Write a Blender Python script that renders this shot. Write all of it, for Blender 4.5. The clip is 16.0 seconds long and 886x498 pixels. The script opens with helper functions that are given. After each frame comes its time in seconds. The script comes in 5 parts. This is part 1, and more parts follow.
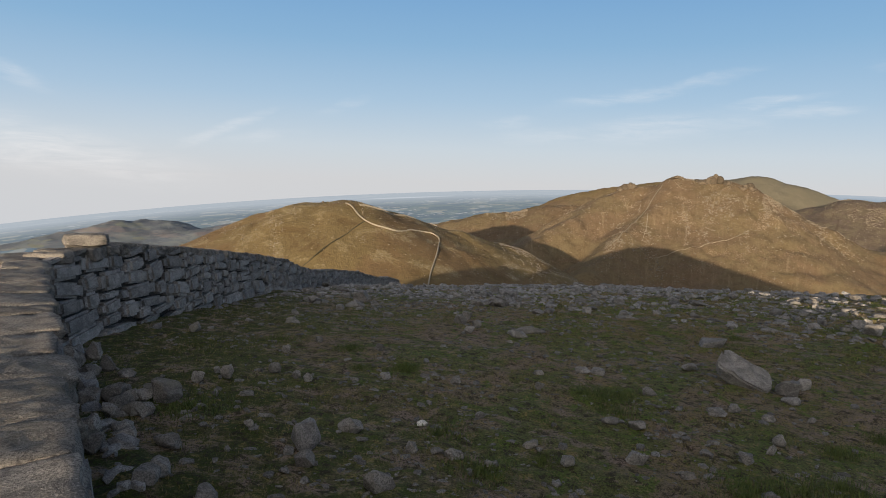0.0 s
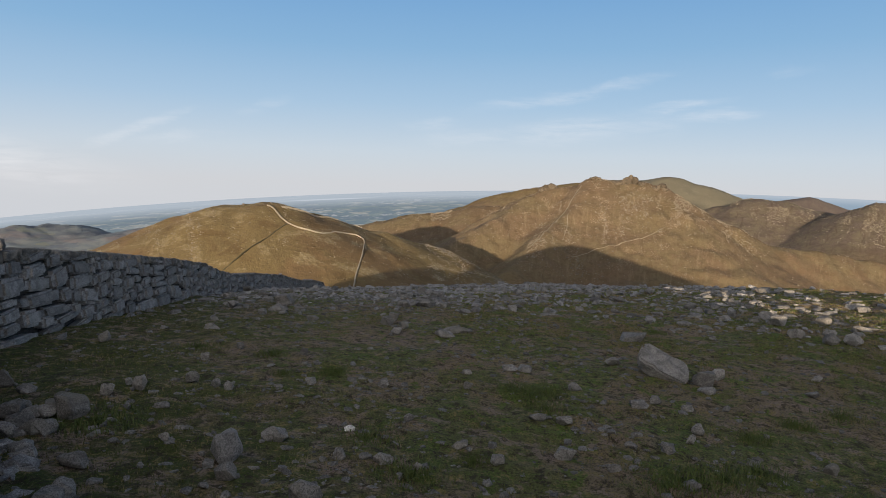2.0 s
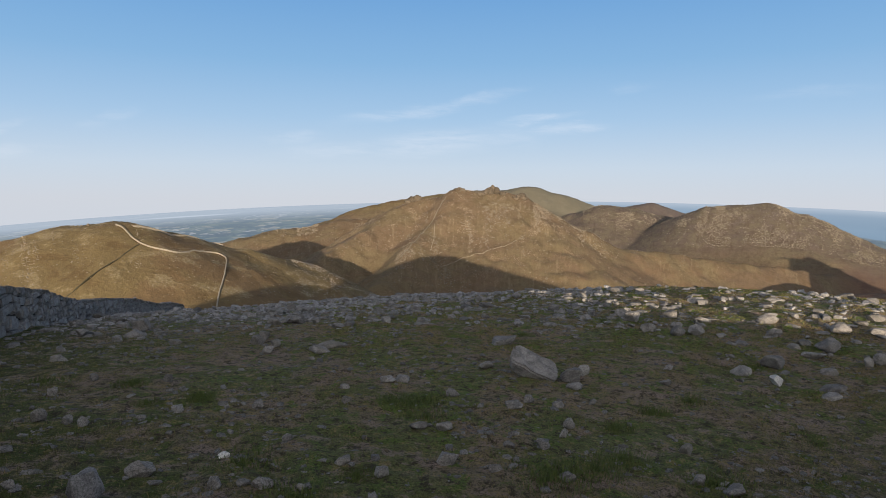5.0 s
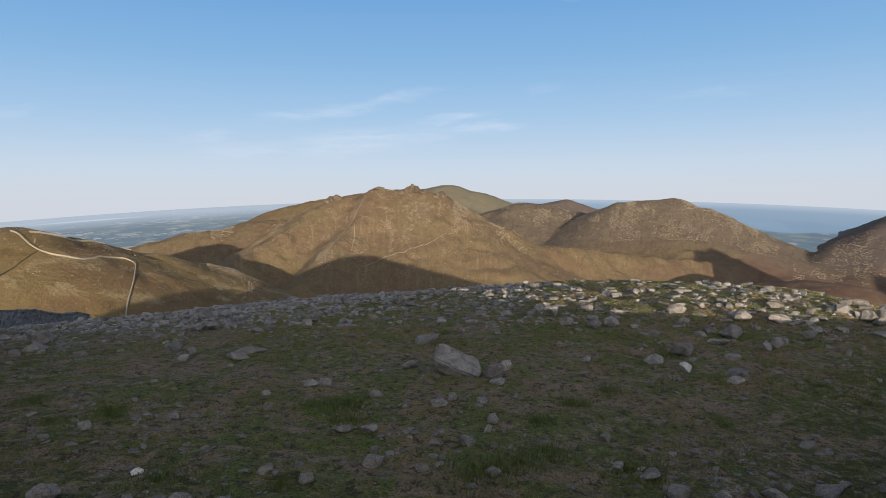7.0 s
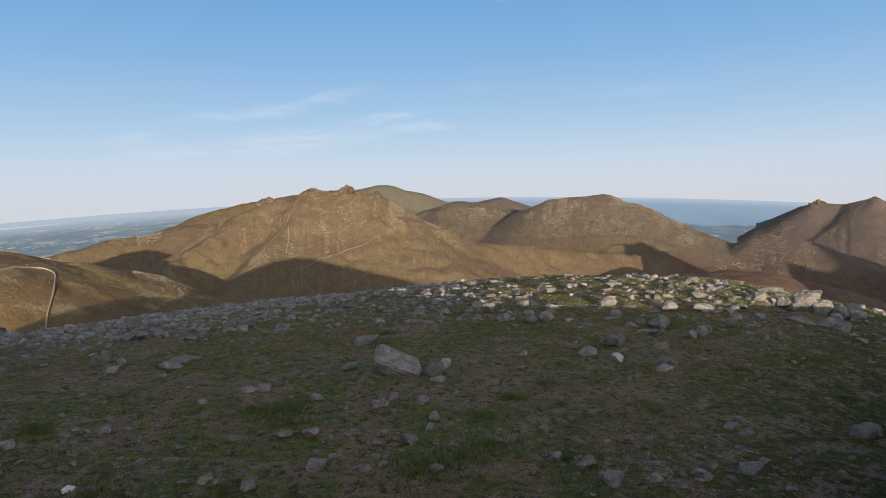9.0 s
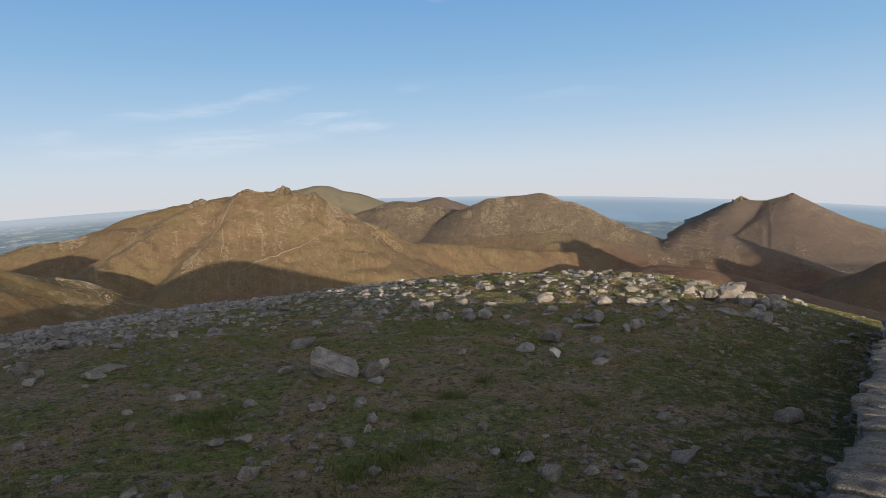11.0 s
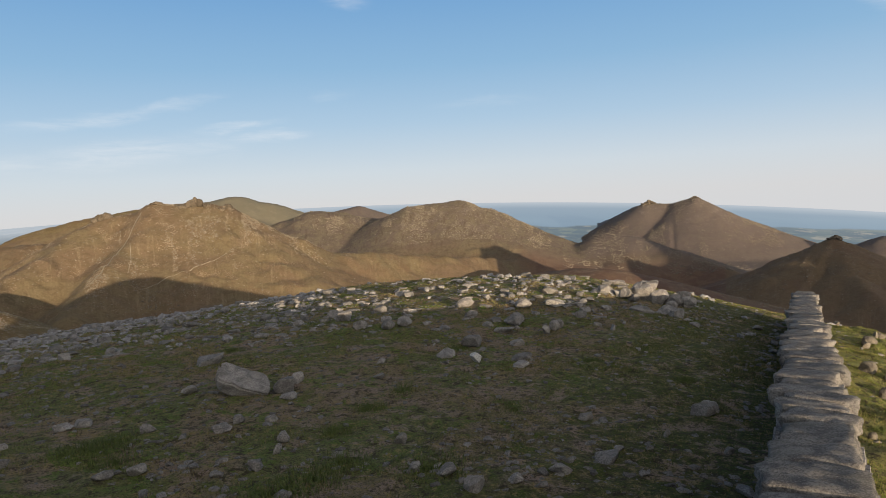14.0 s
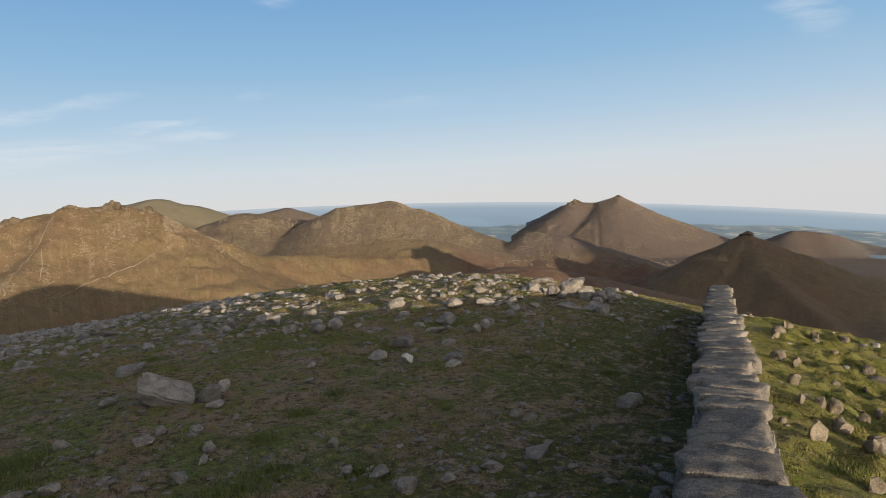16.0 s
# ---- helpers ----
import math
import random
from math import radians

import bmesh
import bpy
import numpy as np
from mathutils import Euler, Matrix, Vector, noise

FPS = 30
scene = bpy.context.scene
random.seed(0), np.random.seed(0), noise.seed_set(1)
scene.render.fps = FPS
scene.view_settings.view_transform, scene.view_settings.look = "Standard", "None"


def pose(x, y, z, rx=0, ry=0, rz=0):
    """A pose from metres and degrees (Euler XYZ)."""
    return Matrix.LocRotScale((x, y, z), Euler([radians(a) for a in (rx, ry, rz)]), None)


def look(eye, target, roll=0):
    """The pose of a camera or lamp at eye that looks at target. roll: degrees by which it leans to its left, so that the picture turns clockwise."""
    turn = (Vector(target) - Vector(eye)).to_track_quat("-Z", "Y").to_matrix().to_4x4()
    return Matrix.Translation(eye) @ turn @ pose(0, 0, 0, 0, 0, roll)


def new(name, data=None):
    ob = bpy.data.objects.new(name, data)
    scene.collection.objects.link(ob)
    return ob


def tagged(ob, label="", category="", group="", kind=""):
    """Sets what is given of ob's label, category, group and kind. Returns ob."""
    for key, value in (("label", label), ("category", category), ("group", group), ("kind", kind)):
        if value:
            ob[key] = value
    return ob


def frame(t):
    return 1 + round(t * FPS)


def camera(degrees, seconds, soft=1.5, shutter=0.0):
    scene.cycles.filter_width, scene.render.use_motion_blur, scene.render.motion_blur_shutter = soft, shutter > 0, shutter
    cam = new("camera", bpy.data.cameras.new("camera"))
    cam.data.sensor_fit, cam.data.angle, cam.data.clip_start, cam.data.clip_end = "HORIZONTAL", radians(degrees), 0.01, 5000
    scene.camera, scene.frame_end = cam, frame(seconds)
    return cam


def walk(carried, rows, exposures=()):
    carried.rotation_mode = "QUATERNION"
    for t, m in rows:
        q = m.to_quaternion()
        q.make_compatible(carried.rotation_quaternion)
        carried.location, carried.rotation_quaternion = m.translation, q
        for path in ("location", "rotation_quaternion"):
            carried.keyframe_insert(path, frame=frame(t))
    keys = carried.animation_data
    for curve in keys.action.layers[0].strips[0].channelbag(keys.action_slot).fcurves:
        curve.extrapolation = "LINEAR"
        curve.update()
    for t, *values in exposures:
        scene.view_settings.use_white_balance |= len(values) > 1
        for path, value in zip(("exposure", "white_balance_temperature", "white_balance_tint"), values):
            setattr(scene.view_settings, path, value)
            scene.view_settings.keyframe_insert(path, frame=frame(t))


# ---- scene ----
# Bearings are degrees clockwise from +y, heights are metres over the turf at the wall's bend.
def view(x, y, z, bearing, tilt, lean):
    b, p = radians(bearing), radians(tilt)
    way = Vector((math.sin(b) * math.cos(p), math.cos(b) * math.cos(p), math.sin(p)))
    eye = Vector((x, y, z))
    return look(eye, eye + way * 10, lean)


cam = camera(68.00, 16.0, soft=0.7)
walk(cam, [
    (0.0, view(-0.101, -0.318, 3.127, 0.00, -5.78, 1.89)),
    (0.5, view(-0.097, -0.214, 3.126, 0.38, -5.83, 3.30)),
    (1.0, view(-0.088, -0.179, 3.109, 2.14, -5.94, 2.43)),
    (1.5, view(-0.103, -0.175, 3.095, 4.52, -5.75, 2.26)),
    (2.0, view(-0.108, -0.179, 3.091, 6.53, -5.47, 1.70)),
    (2.5, view(-0.121, -0.141, 3.068, 8.95, -5.16, 1.31)),
    (3.0, view(-0.153, -0.143, 3.066, 11.66, -4.81, 1.22)),
    (3.5, view(-0.175, -0.147, 3.062, 13.58, -4.46, 1.15)),
    (4.0, view(-0.187, -0.179, 3.068, 14.83, -4.28, 0.96)),
    (6.5, view(-0.183, -0.140, 3.059, 23.30, -4.28, -0.23)),
    (7.0, view(-0.182, -0.146, 3.076, 24.85, -4.27, -0.37)),
    (7.5, view(-0.198, -0.167, 3.074, 26.61, -4.21, -0.72)),
    (8.0, view(-0.228, -0.191, 3.074, 27.96, -4.08, -0.81)),
    (8.5, view(-0.237, -0.209, 3.087, 29.06, -4.22, -1.05)),
    (9.0, view(-0.237, -0.230, 3.093, 30.39, -4.39, -1.45)),
    (11.5, view(-0.017, -0.087, 3.020, 36.74, -4.53, -2.01)),
    (12.0, view(0.150, 0.106, 2.957, 37.75, -4.48, -2.09)),
    (12.5, view(0.160, 0.098, 2.954, 39.09, -4.36, -2.21)),
    (13.0, view(0.190, 0.125, 2.941, 40.37, -4.29, -2.34)),
    (13.5, view(0.211, 0.125, 2.942, 41.35, -4.15, -2.84)),
    (14.0, view(0.240, 0.139, 2.935, 42.62, -4.14, -3.03)),
    (14.5, view(0.210, 0.060, 2.971, 44.31, -4.26, -3.28)),
    (15.0, view(0.243, 0.083, 2.956, 45.87, -4.24, -3.69)),
    (15.5, view(0.262, 0.113, 2.949, 47.26, -4.17, -3.40)),
    (16.0, view(0.269, 0.130, 2.934, 48.61, -4.43, -3.48)),
], exposures=((0.0, 0.7, 6900, 10), (3.5, 0.72, 6520, 10), (7.0, 0.75, 6370, 10), (9.0, 0.75, 6430, 10), (12.5, 0.76, 6850, 10), (16.0, 0.8, 7100, 10)))

# ---- light ----
SUN_BEARING, SUN_HEIGHT = 198.0, 4.7
world = bpy.data.worlds.new("evening_sky")
scene.world = world
world.use_nodes = True
wn, wl = world.node_tree.nodes, world.node_tree.links
sky = wn.new("ShaderNodeTexSky")
sky.sky_type = "NISHITA"
sky.sun_disc = False
sky.sun_elevation, sky.sun_rotation = radians(SUN_HEIGHT), radians(SUN_BEARING)
sky.altitude, sky.air_density, sky.dust_density, sky.ozone_density = 600, 1.0, 0.6, 2.0
back = wn["Background"]
back.inputs["Strength"].default_value = 0.1
# a clear evening sky: pale and hazy low down, deep blue overhead, with thin streaks of cirrus
co = wn.new("ShaderNodeTexCoord")
up = wn.new("ShaderNodeSeparateXYZ")
wl.new(co.outputs["Generated"], up.inputs["Vector"])
ramp = wn.new("ShaderNodeValToRGB")
stops = ((0.0, (3.9, 4.15, 4.6)), (0.05, (3.5, 4.1, 4.9)), (0.12, (2.38, 3.46, 4.8)), (0.2, (1.52, 2.82, 4.48)), (0.3, (0.96, 2.22, 4.18)), (0.42, (0.5, 1.2, 2.4)), (0.6, (0.16, 0.4, 0.9)), (1.0, (0.08, 0.22, 0.55)))
for place, tint in stops[1:-1]:
    ramp.color_ramp.elements.new(place)
for stop, (place, tint) in zip(ramp.color_ramp.elements, stops):
    stop.position, stop.color = place, (*[c / 8 for c in tint], 1)
wl.new(up.outputs["Z"], ramp.inputs["Fac"])
air = wn.new("ShaderNodeVectorMath")
air.operation = "SCALE"
air.inputs["Scale"].default_value = 8
wl.new(ramp.outputs["Color"], air.inputs[0])
haze = wn.new("ShaderNodeMixRGB")
haze.inputs["Fac"].default_value = 0.92
wl.new(sky.outputs["Color"], haze.inputs["Color1"])
wl.new(air.outputs["Vector"], haze.inputs["Color2"])
# the bright warm side of the sky round the low sun
toward_sun = wn.new("ShaderNodeVectorMath")
toward_sun.operation = "DOT_PRODUCT"
toward_sun.inputs[1].default_value = (math.sin(radians(SUN_BEARING)), math.cos(radians(SUN_BEARING)), 0.1)
wl.new(co.outputs["Generated"], toward_sun.inputs[0])
near_sun = wn.new("ShaderNodeMapRange")
near_sun.interpolation_type = "SMOOTHSTEP"
near_sun.inputs["From Min"].default_value, near_sun.inputs["From Max"].default_value = -0.1, 0.95
wl.new(toward_sun.outputs["Value"], near_sun.inputs["Value"])
sunny = wn.new("ShaderNodeMixRGB")
sunny.inputs["Color2"].default_value = (7.0, 6.7, 6.6, 1)
wl.new(near_sun.outputs["Result"], sunny.inputs["Fac"])
wl.new(haze.outputs["Color"], sunny.inputs["Color1"])


def sky_math(kind, a, b):
    m = wn.new("ShaderNodeMath")
    m.operation = kind
    for k, v in enumerate((a, b)):
        if isinstance(v, (int, float)):
            m.inputs[k].default_value = v
        elif v is not None:
            wl.new(v, m.inputs[k])
    return m.outputs[0]


# cirrus, in degrees of bearing and height over the horizon, frayed by noise
across = sky_math("MULTIPLY", sky_math("ARCTAN2", up.outputs["X"], up.outputs["Y"]), 57.3)
above = sky_math("MULTIPLY", sky_math("ARCSINE", up.outputs["Z"], None), 57.3)
chart = wn.new("ShaderNodeCombineXYZ")
wl.new(across, chart.inputs[0]), wl.new(above, chart.inputs[1])


def sky_noise(stretch, turn, scale, detail, rough_):
    mp = wn.new("ShaderNodeMapping")
    mp.inputs["Scale"].default_value, mp.inputs["Rotation"].default_value = (*stretch, 1), (0, 0, radians(turn))
    wl.new(chart.outputs[0], mp.inputs["Vector"])
    t = wn.new("ShaderNodeTexNoise")
    t.inputs["Scale"].default_value, t.inputs["Detail"].default_value, t.inputs["Roughness"].default_value = scale, detail, rough_
    t.inputs["Distortion"].default_value = 0.5
    wl.new(mp.outputs[0], t.inputs["Vector"])
    return t


warp = sky_noise((0.35, 0.9), 0, 0.5, 4, 0.6)
pull = wn.new("ShaderNodeVectorMath")
pull.operation = "MULTIPLY_ADD"
pull.inputs[1].default_value, pull.inputs[2].default_value = (4.0, 1.6, 0), (-2.0, -0.8, 0)
wl.new(warp.outputs["Color"], pull.inputs[0])
frayed = wn.new("ShaderNodeVectorMath")
wl.new(chart.outputs[0], frayed.inputs[0]), wl.new(pull.outputs[0], frayed.inputs[1])
fibre = wn.new("ShaderNodeMapRange")
fibre.inputs["From Min"].default_value, fibre.inputs["From Max"].default_value = 0.28, 0.74
wl.new(sky_noise((0.22, 1.6), 8, 1.0, 7, 0.66).outputs["Fac"], fibre.inputs["Value"])
cover = 0.0
# bearing, height, half length, half depth, tilt, density
for wisp in ((25.8, 7.0, 3.6, 0.5, 3, 0.5), (28.6, 6.2, 3.4, 0.45, 3, 0.45), (18.0, 5.0, 9.0, 1.3, 6, 0.42), (15.5, 7.7, 7.0, 0.75, 8, 0.42), (5.0, 5.3, 3.0, 0.6, 5, 0.3), (8.0, 4.3, 5.0, 0.8, 5, 0.28),
             (22.5, 9.0, 3.2, 0.6, 12, 0.25), (-18.6, 3.9, 4.6, 0.55, 24, 0.5), (-15.0, 3.4, 3.4, 0.5, 8, 0.3), (-8.8, 6.2, 2.6, 0.6, 18, 0.25), (-33.0, 1.9, 14.0, 2.2, -9, 0.75),
             (-33.0, 6.8, 2.4, 0.8, -25, 0.4), (33.5, 9.3, 2.4, 0.5, 5, 0.16), (47.0, 8.2, 5.0, 0.5, 0, 0.18), (78.0, 12.2, 3.2, 1.6, -35, 0.4), (35.5, 16.8, 2.2, 0.8, 0, 0.3)):
    spot = wn.new("ShaderNodeMapping")
    spot.vector_type = "TEXTURE"
    spot.inputs["Location"].default_value, spot.inputs["Rotation"].default_value, spot.inputs["Scale"].default_value = (*wisp[:2], 0), (0, 0, radians(wisp[4])), (wisp[2], wisp[3], 1)
    wl.new(frayed.outputs[0], spot.inputs["Vector"])
    away = wn.new("ShaderNodeVectorMath")
    away.operation = "LENGTH"
    wl.new(spot.outputs[0], away.inputs[0])
    soft_ = wn.new("ShaderNodeMapRange")
    soft_.interpolation_type = "SMOOTHERSTEP"
    soft_.inputs["From Min"].default_value, soft_.inputs["From Max"].default_value, soft_.inputs["To Max"].default_value = 1.35, 0.0, 0.72 * wisp[5]
    wl.new(away.outputs["Value"], soft_.inputs["Value"])
    cover = sky_math("ADD", soft_.outputs["Result"], cover)
veil = wn.new("ShaderNodeMixRGB")
veil.inputs["Color2"].default_value = (5.6, 5.65, 5.9, 1)
wl.new(sky_math("MULTIPLY", cover, fibre.outputs["Result"]), veil.inputs["Fac"])
wl.new(sunny.outputs["Color"], veil.inputs["Color1"])
wl.new(veil.outputs["Color"], back.inputs["Color"])

sun = new("sun", bpy.data.lights.new("sun", "SUN"))
sun.data.energy, sun.data.angle, sun.data.color = 4.6, radians(0.35), (1.0, 0.8, 0.58)
b, e = radians(SUN_BEARING), radians(SUN_HEIGHT)
sun.matrix_world = look((math.sin(b) * math.cos(e) * 50, math.cos(b) * math.cos(e) * 50, math.sin(e) * 50), (0, 0, 0))


# ---- materials ----
def material(name, rough=0.9):
    m = bpy.data.materials.new(name)
    m.use_nodes = True
    n, l = m.node_tree.nodes, m.node_tree.links
    s = n["Principled BSDF"]
    s.inputs["Roughness"].default_value = rough
    s.inputs["Specular IOR Level"].default_value = 0.25
    return m, n, l, s


def noise_tex(n, l, vector, scale, detail=5, rough=0.6, distort=0.0):
    t = n.new("ShaderNodeTexNoise")
    t.inputs["Scale"].default_value = scale
    t.inputs["Detail"].default_value = detail
    t.inputs["Roughness"].default_value = rough
    t.inputs["Distortion"].default_value = distort
    l.new(vector, t.inputs["Vector"])
    return t.outputs["Fac"]


def step(n, l, value, low, high, top=1.0):
    r = n.new("ShaderNodeMapRange")
    r.interpolation_type = "SMOOTHSTEP"
    r.inputs["From Min"].default_value, r.inputs["From Max"].default_value = low, high
    r.inputs["To Max"].default_value = top
    l.new(value, r.inputs["Value"])
    return r.outputs["Result"]


def mix(n, l, fac, a, b, kind="MIX"):
    m = n.new("ShaderNodeMixRGB")
    m.blend_type = kind
    for socket, v in (("Fac", fac), ("Color1", a), ("Color2", b)):
        if isinstance(v, (int, float)):
            m.inputs[socket].default_value = v
        elif isinstance(v, tuple):
            m.inputs[socket].default_value = (*v, 1)
        else:
            l.new(v, m.inputs[socket])
    return m.outputs["Color"]


def bump(n, l, s, height, strength, distance):
    b = n.new("ShaderNodeBump")
    b.inputs["Strength"].default_value, b.inputs["Distance"].default_value = strength, distance
    l.new(height, b.inputs["Height"])
    l.new(b.outputs["Normal"], s.inputs["Normal"])


def granite(name, pale, dark, lichen, relief=0.02):
    """Weathered granite: speckle, stains and lichen; every stone has a shade of its own."""
    m, n, l, s = material(name, 0.92)
    g = n.new("ShaderNodeNewGeometry").outputs["Position"]
    fine = noise_tex(n, l, g, 55, 3, 0.8)
    blot = noise_tex(n, l, g, 5, 6, 0.65, 0.4)
    patch = noise_tex(n, l, g, 1.7, 4, 0.6)
    col = mix(n, l, step(n, l, blot, 0.42, 0.6), pale, dark)
    col = mix(n, l, step(n, l, fine, 0.48, 0.6, 0.75), col, tuple(v * 0.5 for v in dark))
    col = mix(n, l, step(n, l, fine, 0.44, 0.34, 0.55), col, tuple(min(v * 1.5, 0.8) for v in pale))
    col = mix(n, l, step(n, l, patch, 0.52, 0.72, 0.5), col, lichen)
    info = n.new("ShaderNodeObjectInfo").outputs["Random"]
    isle = n.new("ShaderNodeNewGeometry").outputs["Random Per Island"]
    both = n.new("ShaderNodeMath")
    l.new(info, both.inputs[0]), l.new(isle, both.inputs[1])
    tone = n.new("ShaderNodeMapRange")
    tone.inputs["From Max"].default_value = 2
    tone.inputs["To Min"].default_value, tone.inputs["To Max"].default_value = 0.58, 1.32
    l.new(both.outputs[0], tone.inputs["Value"])
    grey = n.new("ShaderNodeCombineXYZ")
    for k in range(3):
        l.new(tone.outputs["Result"], grey.inputs[k])
    col = mix(n, l, 1.0, col, grey.outputs["Vector"], "MULTIPLY")
    l.new(col, s.inputs["Base Color"])
    high = mix(n, l, 0.35, noise_tex(n, l, g, 14, 8, 0.7), fine)
    bump(n, l, s, high, 0.75, relief)
    return m


STONE = granite("granite", (0.27, 0.265, 0.265), (0.165, 0.164, 0.166), (0.21, 0.204, 0.18))
TURF_STONE = granite("turf_granite", (0.238, 0.228, 0.216), (0.14, 0.134, 0.128), (0.178, 0.166, 0.132))
# browner and darker than the turf granite
SLOPE_STONE = granite("brown_granite", (0.165, 0.148, 0.122), (0.095, 0.085, 0.07), (0.115, 0.108, 0.072))
CAP = granite("cap_granite", (0.2, 0.19, 0.176), (0.105, 0.1, 0.096), (0.155, 0.147, 0.12), 0.05)
# far darker than the face stones, so the gaps between them read dark
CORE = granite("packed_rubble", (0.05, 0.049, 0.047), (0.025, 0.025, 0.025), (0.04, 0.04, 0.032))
WHITE = granite("white_quartz", (0.62, 0.61, 0.58), (0.45, 0.44, 0.42), (0.5, 0.5, 0.46))


def ground_material():
    """Turf on the summit, heather and scree on the mountains, fields on the lowland."""
    m, n, l, s = material("hill_ground", 0.95)
    g = n.new("ShaderNodeNewGeometry").outputs["Position"]
    zone = n.new("ShaderNodeAttribute")
    zone.attribute_name = "zone"
    parts = n.new("ShaderNodeSeparateXYZ")
    l.new(zone.outputs["Vector"], parts.inputs["Vector"])
    # turf: green and straw, bare peat, moss, worn stony soil
    a = noise_tex(n, l, g, 0.45, 4, 0.55, 0.6)
    b2 = noise_tex(n, l, g, 1.9, 7, 0.72, 0.4)
    b3 = noise_tex(n, l, g, 6.5, 6, 0.72, 0.3)
    c = noise_tex(n, l, g, 30, 6, 0.78)
    turf = mix(n, l, step(n, l, a, 0.46, 0.54), (0.114, 0.126, 0.042), (0.192, 0.148, 0.095))
    turf = mix(n, l, step(n, l, b2, 0.53, 0.6, 0.85), turf, (0.25, 0.185, 0.155))
    turf = mix(n, l, step(n, l, b2, 0.47, 0.41, 0.95), turf, (0.095, 0.142, 0.024))
    # along the walls the green is darkened to paint in their shade
    green_attr = n.new("ShaderNodeAttribute")
    green_attr.attribute_name = "shade_green"
    shade_fac = n.new("ShaderNodeMath")
    shade_fac.operation = "MULTIPLY"
    l.new(green_attr.outputs["Fac"], shade_fac.inputs[0]), l.new(step(n, l, b2, 0.62, 0.46, 0.95), shade_fac.inputs[1])
    turf = mix(n, l, step(n, l, shade_fac.outputs[0], 0, 1), turf, (0.05, 0.068, 0.012))
    turf = mix(n, l, step(n, l, green_attr.outputs["Fac"], -0.2, -0.9, 0.75), turf, (0.13, 0.15, 0.026))
    turf = mix(n, l, step(n, l, b3, 0.53, 0.59, 0.9), turf, (0.042, 0.032, 0.018))
    turf = mix(n, l, step(n, l, b3, 0.46, 0.38, 0.75), turf, (0.24, 0.185, 0.075))
    turf = mix(n, l, step(n, l, c, 0.5, 0.58, 0.75), turf, (0.034, 0.031, 0.014))
    turf = mix(n, l, step(n, l, c, 0.43, 0.36, 0.6), turf, (0.24, 0.195, 0.125))
    # mountain: bent grass, heather, scree that streams down the slopes
    d = noise_tex(n, l, g, 0.006, 7, 0.62, 0.6)
    e = noise_tex(n, l, g, 0.022, 8, 0.7, 0.5)
    f = noise_tex(n, l, g, 0.16, 5, 0.75, 0.4)
    h = noise_tex(n, l, g, 0.3, 4, 0.8, 0.3)
    fall = n.new("ShaderNodeAttribute")
    fall.attribute_name = "fall"
    run = noise_tex(n, l, fall.outputs["Vector"], 0.09, 5, 0.7, 0.4)
    moor = mix(n, l, step(n, l, d, 0.4, 0.6), (0.14, 0.1, 0.064), (0.148, 0.117, 0.067))
    moor = mix(n, l, step(n, l, e, 0.48, 0.6, 0.55), moor, (0.125, 0.08, 0.045))
    mottle = noise_tex(n, l, g, 0.06, 5, 0.7, 0.6)
    moor = mix(n, l, step(n, l, mottle, 0.5, 0.58, 0.55), moor, (0.095, 0.07, 0.038))
    moor = mix(n, l, step(n, l, run, 0.54, 0.64, 0.4), moor, (0.2, 0.158, 0.1))
    moor = mix(n, l, step(n, l, run, 0.46, 0.36, 0.4), moor, (0.105, 0.074, 0.042))
    crag = n.new("ShaderNodeAttribute")
    crag.attribute_name = "crag"
    kind = n.new("ShaderNodeSeparateXYZ")
    l.new(crag.outputs["Vector"], kind.inputs["Vector"])
    # brown heather and olive grass on the near hill with sandy worn patches, red heather moor in the valley
    sward = mix(n, l, step(n, l, d, 0.42, 0.54), (0.147, 0.1, 0.05), (0.15, 0.113, 0.052))
    sward = mix(n, l, step(n, l, e, 0.53, 0.6, 0.75), sward, (0.215, 0.17, 0.088))
    sward = mix(n, l, step(n, l, e, 0.45, 0.38, 0.7), sward, (0.1, 0.066, 0.028))
    moor = mix(n, l, kind.outputs["Y"], moor, sward)
    red = mix(n, l, step(n, l, e, 0.42, 0.58), (0.105, 0.062, 0.045), (0.135, 0.088, 0.058))
    moor = mix(n, l, kind.outputs["Z"], moor, red)
    moor = mix(n, l, step(n, l, f, 0.5, 0.6, 0.3), moor, (0.09, 0.066, 0.037))
    moor = mix(n, l, step(n, l, h, 0.52, 0.62, 0.35), moor, (0.085, 0.062, 0.035))
    # scree: pale blocks in patches high up, in streams down the runs
    patchy = n.new("ShaderNodeMath")
    patchy.operation = "MAXIMUM"
    l.new(step(n, l, e, 0.48, 0.62, 0.8), patchy.inputs[0]), l.new(step(n, l, run, 0.58, 0.68, 0.6), patchy.inputs[1])
    rocky = n.new("ShaderNodeMath")
    rocky.operation = "MULTIPLY"
    l.new(kind.outputs["X"], rocky.inputs[0]), l.new(patchy.outputs[0], rocky.inputs[1])
    scree = n.new("ShaderNodeMath")
    scree.operation = "MULTIPLY"
    l.new(step(n, l, noise_tex(n, l, g, 0.42, 2, 0.6, 0.2), 0.5, 0.41), scree.inputs[0]), l.new(rocky.outputs[0], scree.inputs[1])
    bare = scree
    moor = mix(n, l, step(n, l, bare.outputs[0], 0.05, 0.9, 0.7), moor, (0.34, 0.29, 0.22))
    heath = mix(n, l, step(n, l, e, 0.4, 0.62), (0.14, 0.118, 0.08), (0.115, 0.09, 0.074))
    heath = mix(n, l, step(n, l, mottle, 0.5, 0.58, 0.5), heath, (0.07, 0.055, 0.045))
